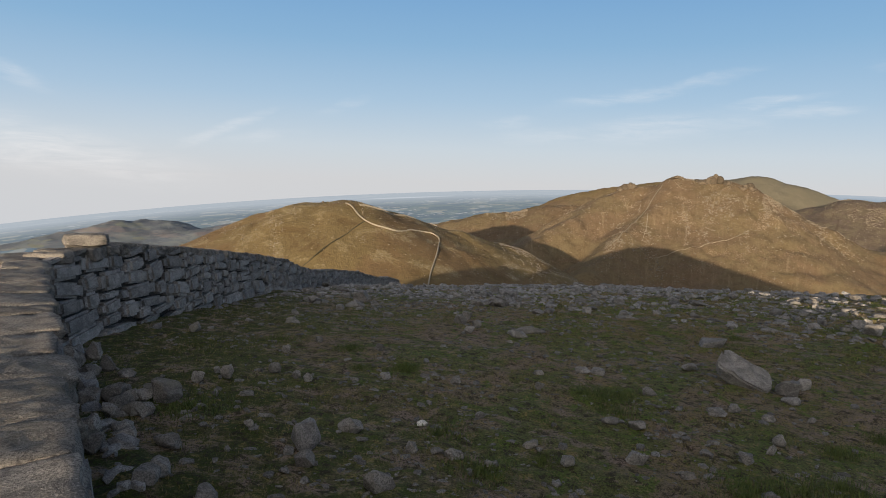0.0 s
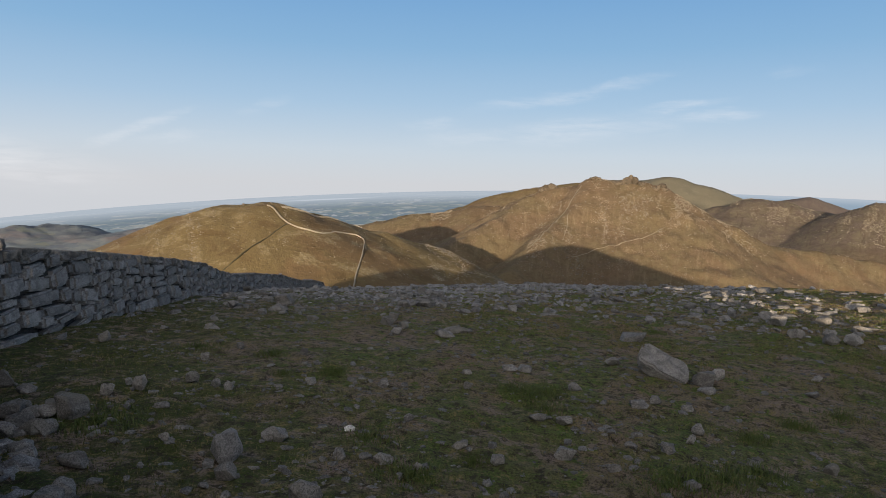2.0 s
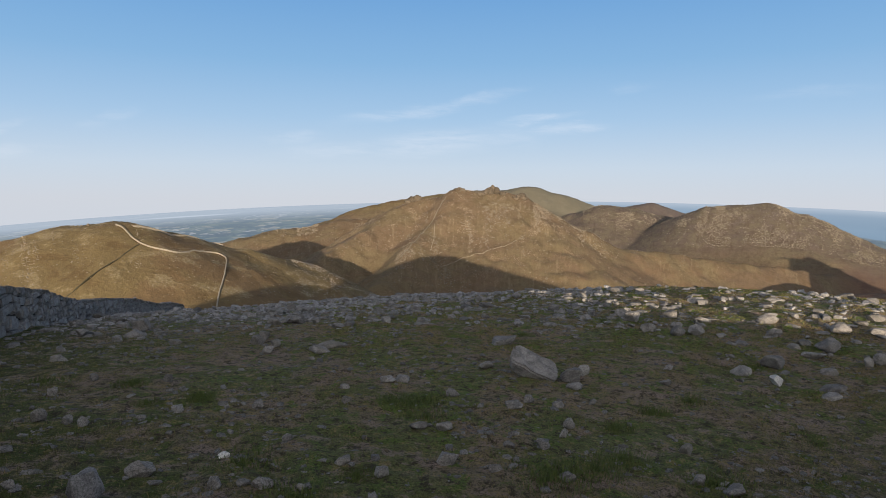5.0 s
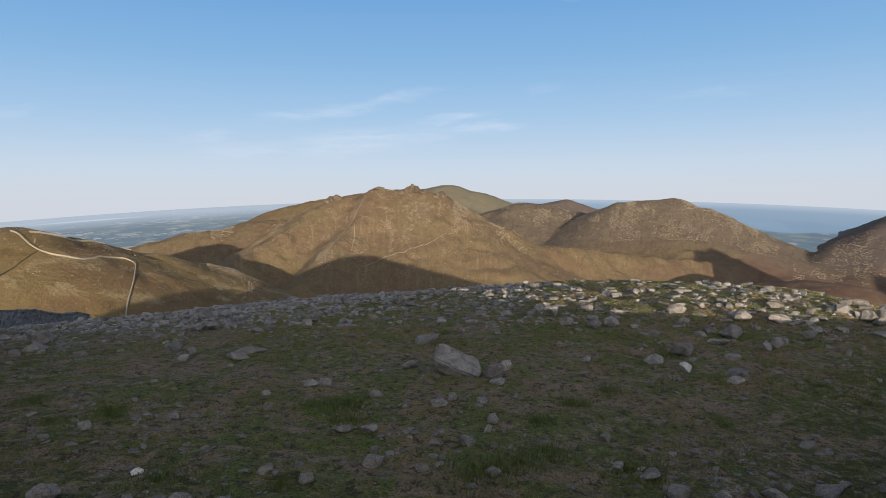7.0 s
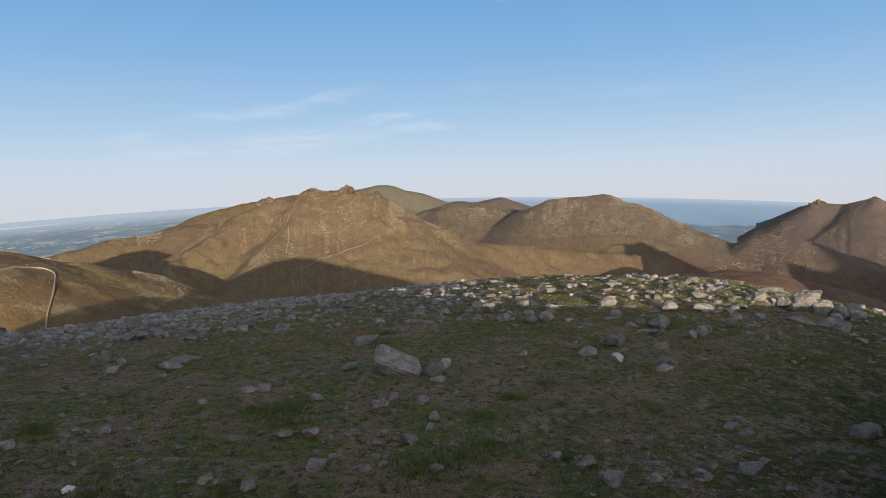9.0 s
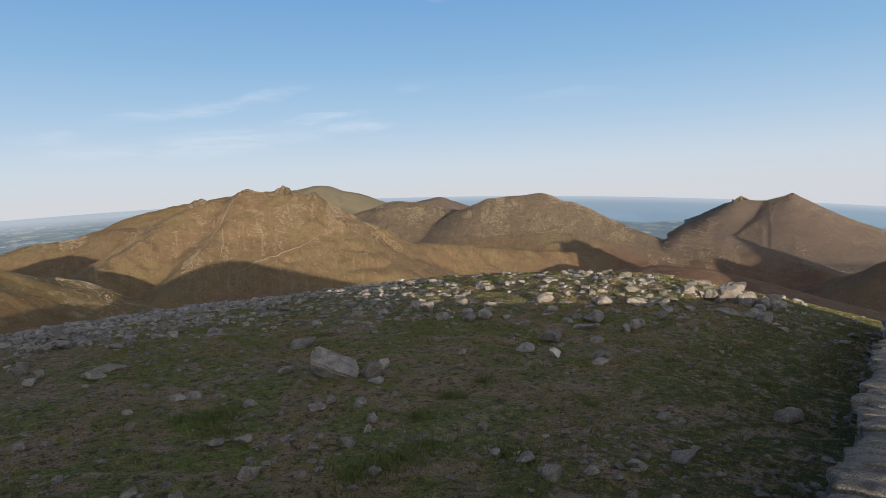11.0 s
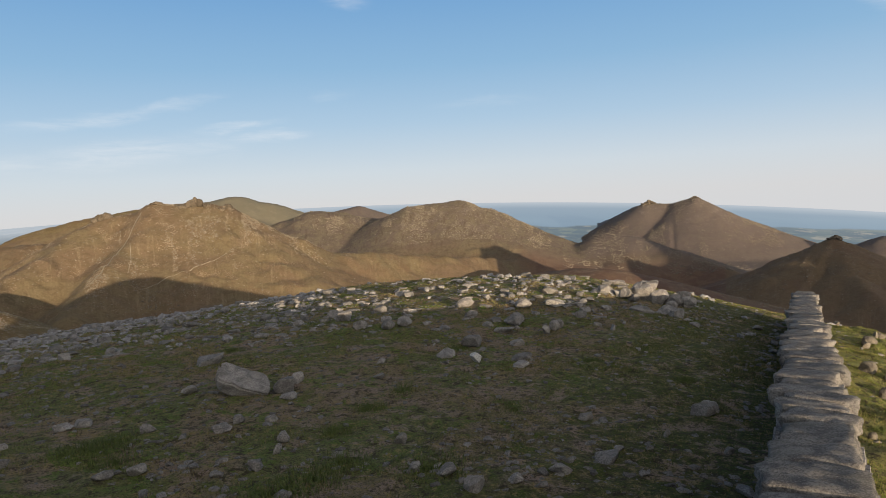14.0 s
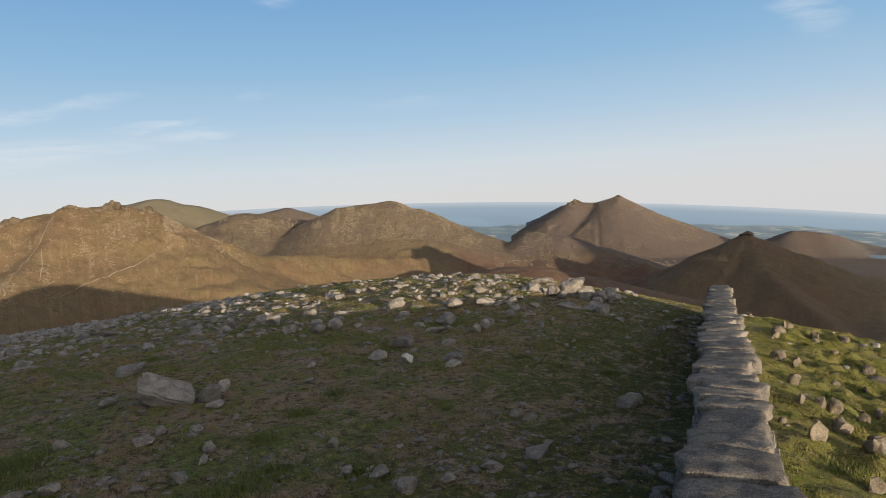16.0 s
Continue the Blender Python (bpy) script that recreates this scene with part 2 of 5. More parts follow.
    heath = mix(n, l, step(n, l, run, 0.46, 0.38, 0.7), heath, (0.08, 0.058, 0.045))
    heath = mix(n, l, step(n, l, f, 0.5, 0.6, 0.4), heath, (0.09, 0.072, 0.056))
    heath = mix(n, l, step(n, l, h, 0.51, 0.6, 0.4), heath, (0.07, 0.056, 0.046))
    # far hills' tint: haze and shade put into the heath's colour
    heath = mix(n, l, step(n, l, kind.outputs["Z"], 0, 1, 0.6), heath, (0.115, 0.094, 0.09))
    heath = mix(n, l, step(n, l, bare.outputs[0], 0.05, 0.9, 0.75), heath, (0.35, 0.31, 0.255))
    moor = mix(n, l, parts.outputs["Z"], moor, heath)
    # the highest hill's far green, lightened in colour to stand for haze
    hazed_green = n.new("ShaderNodeMath")
    hazed_green.operation = "MULTIPLY"
    l.new(kind.outputs["Y"], hazed_green.inputs[0]), l.new(parts.outputs["Z"], hazed_green.inputs[1])
    moor = mix(n, l, step(n, l, hazed_green.outputs[0], 0.05, 0.45, 0.7), moor, (0.165, 0.16, 0.12))
    # lowland fields, by bearing and by the logarithm of the true distance
    plan = n.new("ShaderNodeAttribute")
    plan.attribute_name = "plan"
    fields = n.new("ShaderNodeTexVoronoi")
    fields.inputs["Scale"].default_value = 1.3
    l.new(plan.outputs["Vector"], fields.inputs["Vector"])
    one = n.new("ShaderNodeSeparateXYZ")
    l.new(fields.outputs["Color"], one.inputs["Vector"])
    # field tones are paled and blued to stand for distance haze
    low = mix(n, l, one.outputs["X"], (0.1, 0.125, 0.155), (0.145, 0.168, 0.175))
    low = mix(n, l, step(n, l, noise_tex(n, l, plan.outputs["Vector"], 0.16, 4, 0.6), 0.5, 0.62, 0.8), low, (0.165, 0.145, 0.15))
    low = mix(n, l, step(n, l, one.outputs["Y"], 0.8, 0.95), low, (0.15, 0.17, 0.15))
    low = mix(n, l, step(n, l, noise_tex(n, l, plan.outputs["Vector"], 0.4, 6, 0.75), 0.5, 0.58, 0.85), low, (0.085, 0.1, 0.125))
    col = mix(n, l, parts.outputs["X"], turf, moor)
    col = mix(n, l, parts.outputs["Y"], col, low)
    l.new(col, s.inputs["Base Color"])
    fell = mix(n, l, parts.outputs["X"], mix(n, l, 0.5, c, b3), (0.0, 0.0, 0.0))
    small = n.new("ShaderNodeMath")
    small.operation = "MULTIPLY"
    small.inputs[1].default_value = 0.06
    l.new(fell, small.inputs[0])
    slopes = mix(n, l, 0.6, f, e)
    big = n.new("ShaderNodeMath")
    big.operation = "MULTIPLY"
    big.inputs[1].default_value = 4.5
    l.new(mix(n, l, parts.outputs["X"], (0.0, 0.0, 0.0), slopes), big.inputs[0])
    total = n.new("ShaderNodeMath")
    l.new(small.outputs[0], total.inputs[0]), l.new(big.outputs[0], total.inputs[1])
    bump(n, l, s, total.outputs[0], 0.9, 1.0)
    return m


GROUND = ground_material()


# ---- the hill's own shape and the mountains round it ----


def lattice(x, y, seed):
    """Smooth value noise on a unit lattice, -1 to 1."""
    x, y = np.asarray(x, float), np.asarray(y, float)
    xi, yi = np.floor(x).astype(np.int64), np.floor(y).astype(np.int64)
    u, v = x - xi, y - yi
    u, v = u * u * (3 - 2 * u), v * v * (3 - 2 * v)

    def corner(i, j):
        h = (i * 374761393 + j * 668265263 + seed * 982451653) & 0xFFFFFFFF
        h = ((h ^ (h >> 13)) * 1274126177) & 0xFFFFFFFF
        return ((h ^ (h >> 16)) & 0xFFFF) / 32767.5 - 1
    a = corner(xi, yi) * (1 - u) + corner(xi + 1, yi) * u
    b = corner(xi, yi + 1) * (1 - u) + corner(xi + 1, yi + 1) * u
    return a * (1 - v) + b * v


def rough(x, y, size, octaves, seed):
    total, gain = 0.0, 1.0
    for k in range(octaves):
        total = total + gain * lattice(x / size + 17.3 * k, y / size - 9.1 * k, seed + k)
        size, gain = size / 2.03, gain * 0.5
    return total


ALONG = (math.sin(radians(71.6)), math.cos(radians(71.6)))


def dome(x, y):
    """The rounded summit on which the wall bends, with a low stony knoll."""
    r = np.hypot(x, y)
    k = np.minimum(1, 70 / np.maximum(r, 1e-6))
    px, py = x * k, y * k
    z = (0.01 - 0.0973 * px - 0.0064 * py - 0.00204 * px ** 2 + 0.00336 * px * py - 0.00193 * py ** 2
         + 2.0 * np.exp(-((px - 25.85) ** 2 + (py - 20.4) ** 2) / 219))
    far = np.maximum(r - 45, 0)
    return z - 0.1 * np.maximum(r - 70, 0) - 0.36 * (np.sqrt(far ** 2 + 3600) - 60)


def hilltop(x, y):
    """The dome, falling more steeply beyond the wall that runs downhill."""
    x, y = np.asarray(x, float), np.asarray(y, float)
    q = x * ALONG[1] - y * ALONG[0]
    over = np.minimum(np.maximum(q - 0.3, 0), 60) * np.clip((x * ALONG[0] + y * ALONG[1]) / 3, 0, 1)
    return dome(x - ALONG[1] * over, y + ALONG[0] * over) - 0.21 * over - 0.004 * over ** 2


def shade_green(x, y):
    """Greener turf along the walls, darkened for their shade, 0 to 1; -1 on the bright grass of the far slope."""
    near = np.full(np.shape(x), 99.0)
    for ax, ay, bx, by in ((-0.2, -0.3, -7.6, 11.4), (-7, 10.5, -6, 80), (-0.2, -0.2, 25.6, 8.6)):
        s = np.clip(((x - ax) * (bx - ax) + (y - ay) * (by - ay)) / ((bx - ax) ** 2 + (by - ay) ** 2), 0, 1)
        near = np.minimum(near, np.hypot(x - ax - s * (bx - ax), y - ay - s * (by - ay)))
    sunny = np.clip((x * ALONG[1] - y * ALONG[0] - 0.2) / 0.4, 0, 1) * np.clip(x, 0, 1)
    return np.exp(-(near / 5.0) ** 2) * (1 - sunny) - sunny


def ground_at(x, y):
    """Height of the turf near the wall."""
    r = np.hypot(x, y)
    fade = np.clip((r - 1) / 5, 0.3, 1)
    beyond = np.clip((x * ALONG[1] - y * ALONG[0] - 0.6) / 1.5, 0, 1) * np.clip(x, 0, 1)
    crown = np.exp(-((x - 19) ** 2 + (y - 16) ** 2) / 120)
    tussock = (0.17 * beyond + 0.06 * crown) * np.clip(rough(x, y, 0.55, 2, 51) + 0.25 * rough(x, y, 2.6, 1, 57), -0.3, 1.2)
    return hilltop(x, y) + tussock + fade * (0.1 * rough(x, y, 4.0, 3, 3) * np.clip(r / 25, 0.4, 1) + 0.03 * rough(x, y, 0.7, 4, 11) + 0.022 * rough(x, y, 0.28, 2, 15) * np.clip((30 - r) / 8, 0, 1))


def base(bearing, r):
    """Valley floors and lowland; beyond 2.3 km distances are drawn together, dips kept."""
    side = np.where(bearing > 180, bearing - 360, bearing)
    brim = np.maximum(-0.0004 - 0.0000185 * (side - 28) ** 2, -0.085)
    mid = np.interp(side, (-30, 0, 20, 40, 48, 57, 90), (-0.125, -0.1, -0.088, -0.088, -0.1, -0.128, -0.135))
    near = -335 + (2300 * mid + 338) * np.clip((r - 900) / 1400, 0, 1)
    dip = brim + (mid - brim) * np.clip((4850 - r) / 2550, 0, 1) ** 1.5
    return np.where(r < 2300, near, dip * r + 3)


# crests: (bearing, distance, height), then the steepness of the flanks, their depth and the crest's roundness
RIDGES = {
    "near_hill": ([(-27, 1060, -190), (-19.7, 1040, -103), (-16.6, 1030, -74), (-13.8, 1015, -50), (-11, 1000, -35), (-8.4, 1000, -31),
                   (-5.2, 1020, -45), (-2.7, 1040, -59), (-0.3, 1060, -69), (3.2, 1090, -93), (6.7, 1110, -126), (9.7, 1130, -160), (14, 1160, -240)],
                  0.42, 420, 60),
    "tor_mountain": ([(4.2, 1400, -172), (6.5, 1480, -144), (7.9, 1540, -121), (9.5, 1600, -96), (11.4, 1660, -72), (13, 1720, -45), (14, 1760, -20), (15.4, 1800, 0), (17.7, 1800, 8), (19.4, 1800, 32),
                      (21.6, 1800, 32), (23, 1800, 31), (24.5, 1790, 16), (26.8, 1770, -24), (29.7, 1750, -69), (33.3, 1760, -116),
                      (37.6, 1820, -137), (44, 1980, -170), (49, 2150, -205)], 0.55, 420, 25),
    "tor_spur": ([(19.4, 1790, 24), (16.5, 1600, -70), (14.2, 1450, -125), (12.6, 1330, -165)], 0.6, 300, 20),
    "low_ridge": ([(-8, 2400, -230), (-0.5, 2350, -152), (1.8, 2320, -124), (3.5, 2300, -106), (6.6, 2300, -90), (9.4, 2300, -66), (11.4, 2310, -58), (14, 2350, -70)],
                  0.4, 300, 60),
    "back_moor": ([(6, 3100, -150), (9.4, 3000, -76), (12.3, 3000, -21), (17.2, 3000, 30), (19.2, 3050, 45), (22, 3150, 50)], 0.35, 300, 90),
    "highest": ([(21, 3400, 40), (23.2, 3400, 61), (25.1, 3400, 80), (27.3, 3350, 45), (30.3, 3300, -34), (33, 3250, -110)], 0.4, 300, 90),
    "middle_dome": ([(27.5, 2750, -110), (29.6, 2800, -44), (32, 2800, -11), (33.5, 2820, -17), (36, 2900, -50), (39, 2950, -120)], 0.42, 260, 70),
    "purple_hill": ([(33, 3500, -25), (35.4, 3500, -3), (38.4, 3450, -57), (41, 3450, -110)], 0.4, 260, 60),
    "broad_dome": ([(36, 2650, -135), (37.1, 2620, -93), (38.2, 2600, -49), (40.1, 2600, -13), (44.1, 2600, -3), (46.3, 2600, -35), (48.8, 2580, -110),
                    (52.1, 2550, -165), (54, 2500, -185)], 0.5, 260, 60),
    "coast_peak": ([(52, 3950, -253), (53.8, 3900, -220), (55.7, 3800, -171), (57, 3680, -146), (58.8, 3450, -89), (60, 3300, -58), (61.9, 3280, -68),
                    (63.7, 3250, -42), (65.6, 3250, -102), (67.4, 3250, -183), (69, 3250, -240), (71, 3250, -300)], 0.5, 300, 25),
    "small_peak": ([(66.5, 3700, -215), (68.4, 3700, -199), (69.9, 3700, -250), (71.5, 3700, -300), (74, 3700, -330)], 0.4, 200, 30),
    "rock_shoulder": ([(51, 2450, -225), (53.3, 2480, -212), (55, 2500, -175), (56.6, 2500, -150), (58.8, 2450, -160), (61.5, 2350, -195),
                       (64, 2250, -235), (66.1, 2150, -258), (69, 2050, -295)], 0.35, 200, 40),
    "cone_peak": ([(64, 1850, -300), (67.4, 1900, -253), (70.5, 1950, -199), (72.6, 1990, -163), (73.5, 2000, -146), (74.5, 1990, -165), (76.6, 1950, -217),
                   (79.6, 1900, -268), (82.7, 1850, -301), (88, 1800, -330)], 0.4, 300, 6),
    "cone_spur": ([(73.5, 1990, -152), (74.4, 1850, -207), (76, 1700, -256), (79, 1550, -302)], 0.42, 200, 12),
    # four unseen crests, added only to cast shadows on the slopes in view
    "shadow_hump": ([(107, 975, -160), (107.8, 1010, -40), (108.7, 1051, 7), (109.5, 1094, 10), (111.5, 1125, -10), (114, 1138, -50), (116, 1150, -140)], 1.2, 400, 10),
    "shadow_ridge": ([(115.5, 1445, -170), (116.4, 1481, -60), (120.9, 1529, -88), (124.8, 1570, -110), (127.7, 1668, -105), (132, 1760, 0), (136, 1860, 70), (139.5, 1930, 50), (141.5, 1960, -80)],
                  1.0, 400, 15),
    "shadow_shoulder": ([(240.5, 205, -60), (238.8, 193, -38), (228.2, 150, -16), (210, 120, -2), (198.3, 105, 1), (180, 100, -3), (163.3, 104, -8), (135.3, 141, -26), (120.9, 195, -46), (110, 292, -78),
                      (106.4, 354, -108)], 0.5, 300, 10),
    "shadow_spur": ([(230, 480, -70), (232.4, 448, -32), (237.6, 377, -23), (240.6, 330, -23), (242, 301, -25), (243.8, 263, -34)], 0.5, 300, 30),
    "heather_moor": ([(47.2, 1640, -262), (48.6, 1610, -215), (50, 1580, -188), (52, 1550, -175), (54, 1520, -167), (56, 1490, -166), (58, 1460, -190), (59, 1450, -230)], 0.25, 200, 70),
    "left_hills": ([(-40, 3000, -330), (-33.6, 3000, -292), (-32.6, 3000, -276), (-30, 3000, -240), (-28, 3000, -222), (-26.1, 3000, -194), (-24.4, 3020, -197),
                    (-23.1, 3000, -193), (-21.9, 3000, -222), (-20, 3000, -250)], 0.28, 120, 60),
    "left_spur": ([(-22.5, 2750, -240), (-20.7, 2720, -206), (-19.5, 2700, -195), (-18.1, 2700, -186), (-16.8, 2700, -207), (-15.5, 2700, -225), (-13, 2720, -250)], 0.28, 120, 50),
    "far_hill": ([(74, 3000, -300), (75.3, 3000, -264), (76.8, 3000, -218), (78.5, 3000, -225), (80.3, 3000, -258), (82.7, 2950, -285), (88, 2900, -330)],
                 0.4, 200, 50),
}


def plan_xy(bearing, r):
    return r * np.sin(np.radians(bearing)), r * np.cos(np.radians(bearing))


def mountains(x, y, lowest):
    """The highest of the flanks that fall from each crest."""
    z = lowest.copy()
    for crest, steep, depth, round_ in RIDGES.values():
        best = np.full(x.shape, -1e9)
        for (b0, r0, h0), (b1, r1, h1) in zip(crest, crest[1:]):
            (ax, ay), (bx, by) = plan_xy(b0, r0), plan_xy(b1, r1)
            dx, dy = bx - ax, by - ay
            s = np.clip(((x - ax) * dx + (y - ay) * dy) / (dx * dx + dy * dy), 0, 1)
            d = np.hypot(x - ax - s * dx, y - ay - s * dy)
            fall = np.sqrt(d * d + round_ ** 2) - round_
            fall = depth * (1 - np.exp(-steep * fall / depth)) + 0.13 * fall
            np.maximum(best, h0 + (h1 - h0) * s + 3 - fall, out=best)
        k = 14.0
        h = np.clip(0.5 + 0.5 * (best - z) / k, 0, 1)
        z = z + (best - z) * h + k * h * (1 - h) * 0.5
    return z


def terrain(x, y):
    r = np.hypot(x, y)
    bearing = np.degrees(np.arctan2(x, y))
    low = base(bearing, r)
    far = mountains(x, y, low)
    lift = np.clip((far - low) / 60, 0, 1) * np.clip((r - 400) / 300, 0, 1)
    lift = lift * np.where((r < 1300) & (bearing < 14), 0.5, np.where((r < 1800) & (bearing > 46), 0.25, np.where((r > 2250) & (bearing > 22), 0.55, 1.0)))
    far = far - 6 * np.exp(-((bearing - 62.05) / 0.1) ** 2) * np.clip((r - 2650) / 150, 0, 1) * np.clip((3130 - r) / 80, 0, 1)
    far = far + lift * (6.0 * rough(x, y, 170, 5, 21) + 7.0 * np.abs(rough(x, y, 75, 5, 5)) - 4.0)
    far = far + np.clip(1 - lift, 0, 1) * np.clip((r - 400) / 600, 0, 1) * 4 * rough(x, y, 300, 3, 31) * np.clip((2400 - r) / 500, 0, 1)
    return np.maximum(np.where(r < 120, ground_at(x, y), hilltop(x, y)), np.where(r < 85, -1e9, far)), lift, r, bearing


def add_mesh(name, verts, quads, mat, smooth=True):
    me = bpy.data.meshes.new(name)
    me.vertices.add(len(verts))
    me.vertices.foreach_set("co", np.asarray(verts, np.float32).ravel())
    quads = np.asarray(quads, np.int32)
    me.loops.add(quads.size)
    me.loops.foreach_set("vertex_index", quads.ravel())
    me.polygons.add(len(quads))
    me.polygons.foreach_set("loop_start", np.arange(0, quads.size, quads.shape[1], dtype=np.int32))
    me.polygons.foreach_set("use_smooth", np.full(len(quads), smooth))
    me.update(calc_edges=True)
    me.materials.append(mat)
    return me


def sheet(bearings, radii):
    bb, rr = np.meshgrid(np.radians(bearings), radii)
    n, m = len(bearings), len(radii)
    idx = np.arange(n * m).reshape(m, n)
    quads = np.stack([idx[:-1, :-1], idx[:-1, 1:], idx[1:, 1:], idx[1:, :-1]], -1).reshape(-1, 4)[:, ::-1]
    return (rr * np.sin(bb)).ravel(), (rr * np.cos(bb)).ravel(), quads


def build_ground():
    bearings = np.concatenate([np.linspace(-46, 96, 740), np.linspace(96, 314, 110)[1:]])
    radii = np.concatenate([[0.0], np.geomspace(0.6, 4, 60), np.geomspace(4, 20, 240)[1:], np.geomspace(20, 60, 150)[1:], np.geomspace(60, 900, 90)[1:], np.geomspace(900, 3700, 270)[1:], np.geomspace(3700, 4850, 14)[1:]])
    x, y, quads = sheet(bearings, radii)
    z, lift, r, bearing = terrain(x, y)
    me = add_mesh("ground", np.stack([x, y, z], -1), quads, GROUND)
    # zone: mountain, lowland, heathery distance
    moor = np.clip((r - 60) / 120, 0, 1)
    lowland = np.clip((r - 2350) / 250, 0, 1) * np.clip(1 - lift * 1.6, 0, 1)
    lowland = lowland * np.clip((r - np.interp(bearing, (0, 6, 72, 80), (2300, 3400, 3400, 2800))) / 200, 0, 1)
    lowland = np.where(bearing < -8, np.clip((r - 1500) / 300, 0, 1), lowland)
    heath = np.clip((r - 2150) / 200, 0, 1) * np.clip((bearing - 20) / 3, 0, 1)
    green_far = np.clip((r - 2880) / 60, 0, 1) * np.clip((33 - bearing) / 2, 0, 1)
    heath = heath * (1 - 0.5 * green_far)
    zone = me.attributes.new("zone", "FLOAT_VECTOR", "POINT")
    zone.data.foreach_set("vector", np.stack([moor, lowland, heath], -1).astype(np.float32).ravel())
    # crag: how rocky, how grassy
    crag = me.attributes.new("crag", "FLOAT_VECTOR", "POINT")
    rocky = np.clip((z - base(bearing, r) - 50) / 150, 0, 1) * np.where((r > 1950) & (bearing < 35), 0.3, 1.0)
    grassy = np.clip((1330 - r) / 120, 0, 1) * np.clip((14 - bearing) / 4, 0, 1)
    grassy = np.maximum(grassy, green_far)
    red = np.clip((r - 1150) / 150, 0, 1) * np.clip((2350 - r) / 150, 0, 1) * np.clip((bearing - 48.5) / 2, 0, 1) * np.clip((84 - bearing) / 6, 0, 1) * np.where(bearing > 66, 0.4, 1.0)
    # purple hill's tint stands in for haze, the coast peak's for grazing shade
    red = np.maximum(red, np.clip((r - 3200) / 80, 0, 1) * np.clip((bearing - 33) / 2, 0, 1) * np.clip((43 - bearing) / 2, 0, 1))
    red = np.maximum(red, np.clip((r - 2250) / 80, 0, 1) * np.clip((bearing - 54) / 2, 0, 1))
    rim = grassy * np.clip((bearing - 4) / 3, 0, 1)
    fan = np.exp(-((bearing - 14.5) / 3.2) ** 2 - ((r - 1440) / 90) ** 2)
    rocky = np.maximum(rocky, 0.95 * fan)
    crag.data.foreach_set("vector", np.stack([rocky * (1 - 0.35 * grassy) + 0.6 * rim, grassy, red], -1).astype(np.float32).ravel())
    # fall: sideways across the slopes, shrunk down them
    fall = me.attributes.new("fall", "FLOAT_VECTOR", "POINT")
    fall.data.foreach_set("vector", np.stack([np.radians(bearing) * 1800, r * 0.12, 0 * r], -1).astype(np.float32).ravel())
    dip = np.maximum(-(z - 3) / np.maximum(r, 1), 0.006)
    true = 0.6 / dip
    plan = me.attributes.new("plan", "FLOAT_VECTOR", "POINT")
    b = np.radians(bearing)
    plan.data.foreach_set("vector", np.stack([0.9 * bearing, 20 * np.log(true), 0 * b], -1).astype(np.float32).ravel())
    green_attr = me.attributes.new("shade_green", "FLOAT", "POINT")
    green_attr.data.foreach_set("value", shade_green(x, y).astype(np.float32))
    ob = new("ground", me)
    tagged(ob, "turf and stony summit with brown heather mountains and distant fields", "ground", kind="structure")


build_ground()


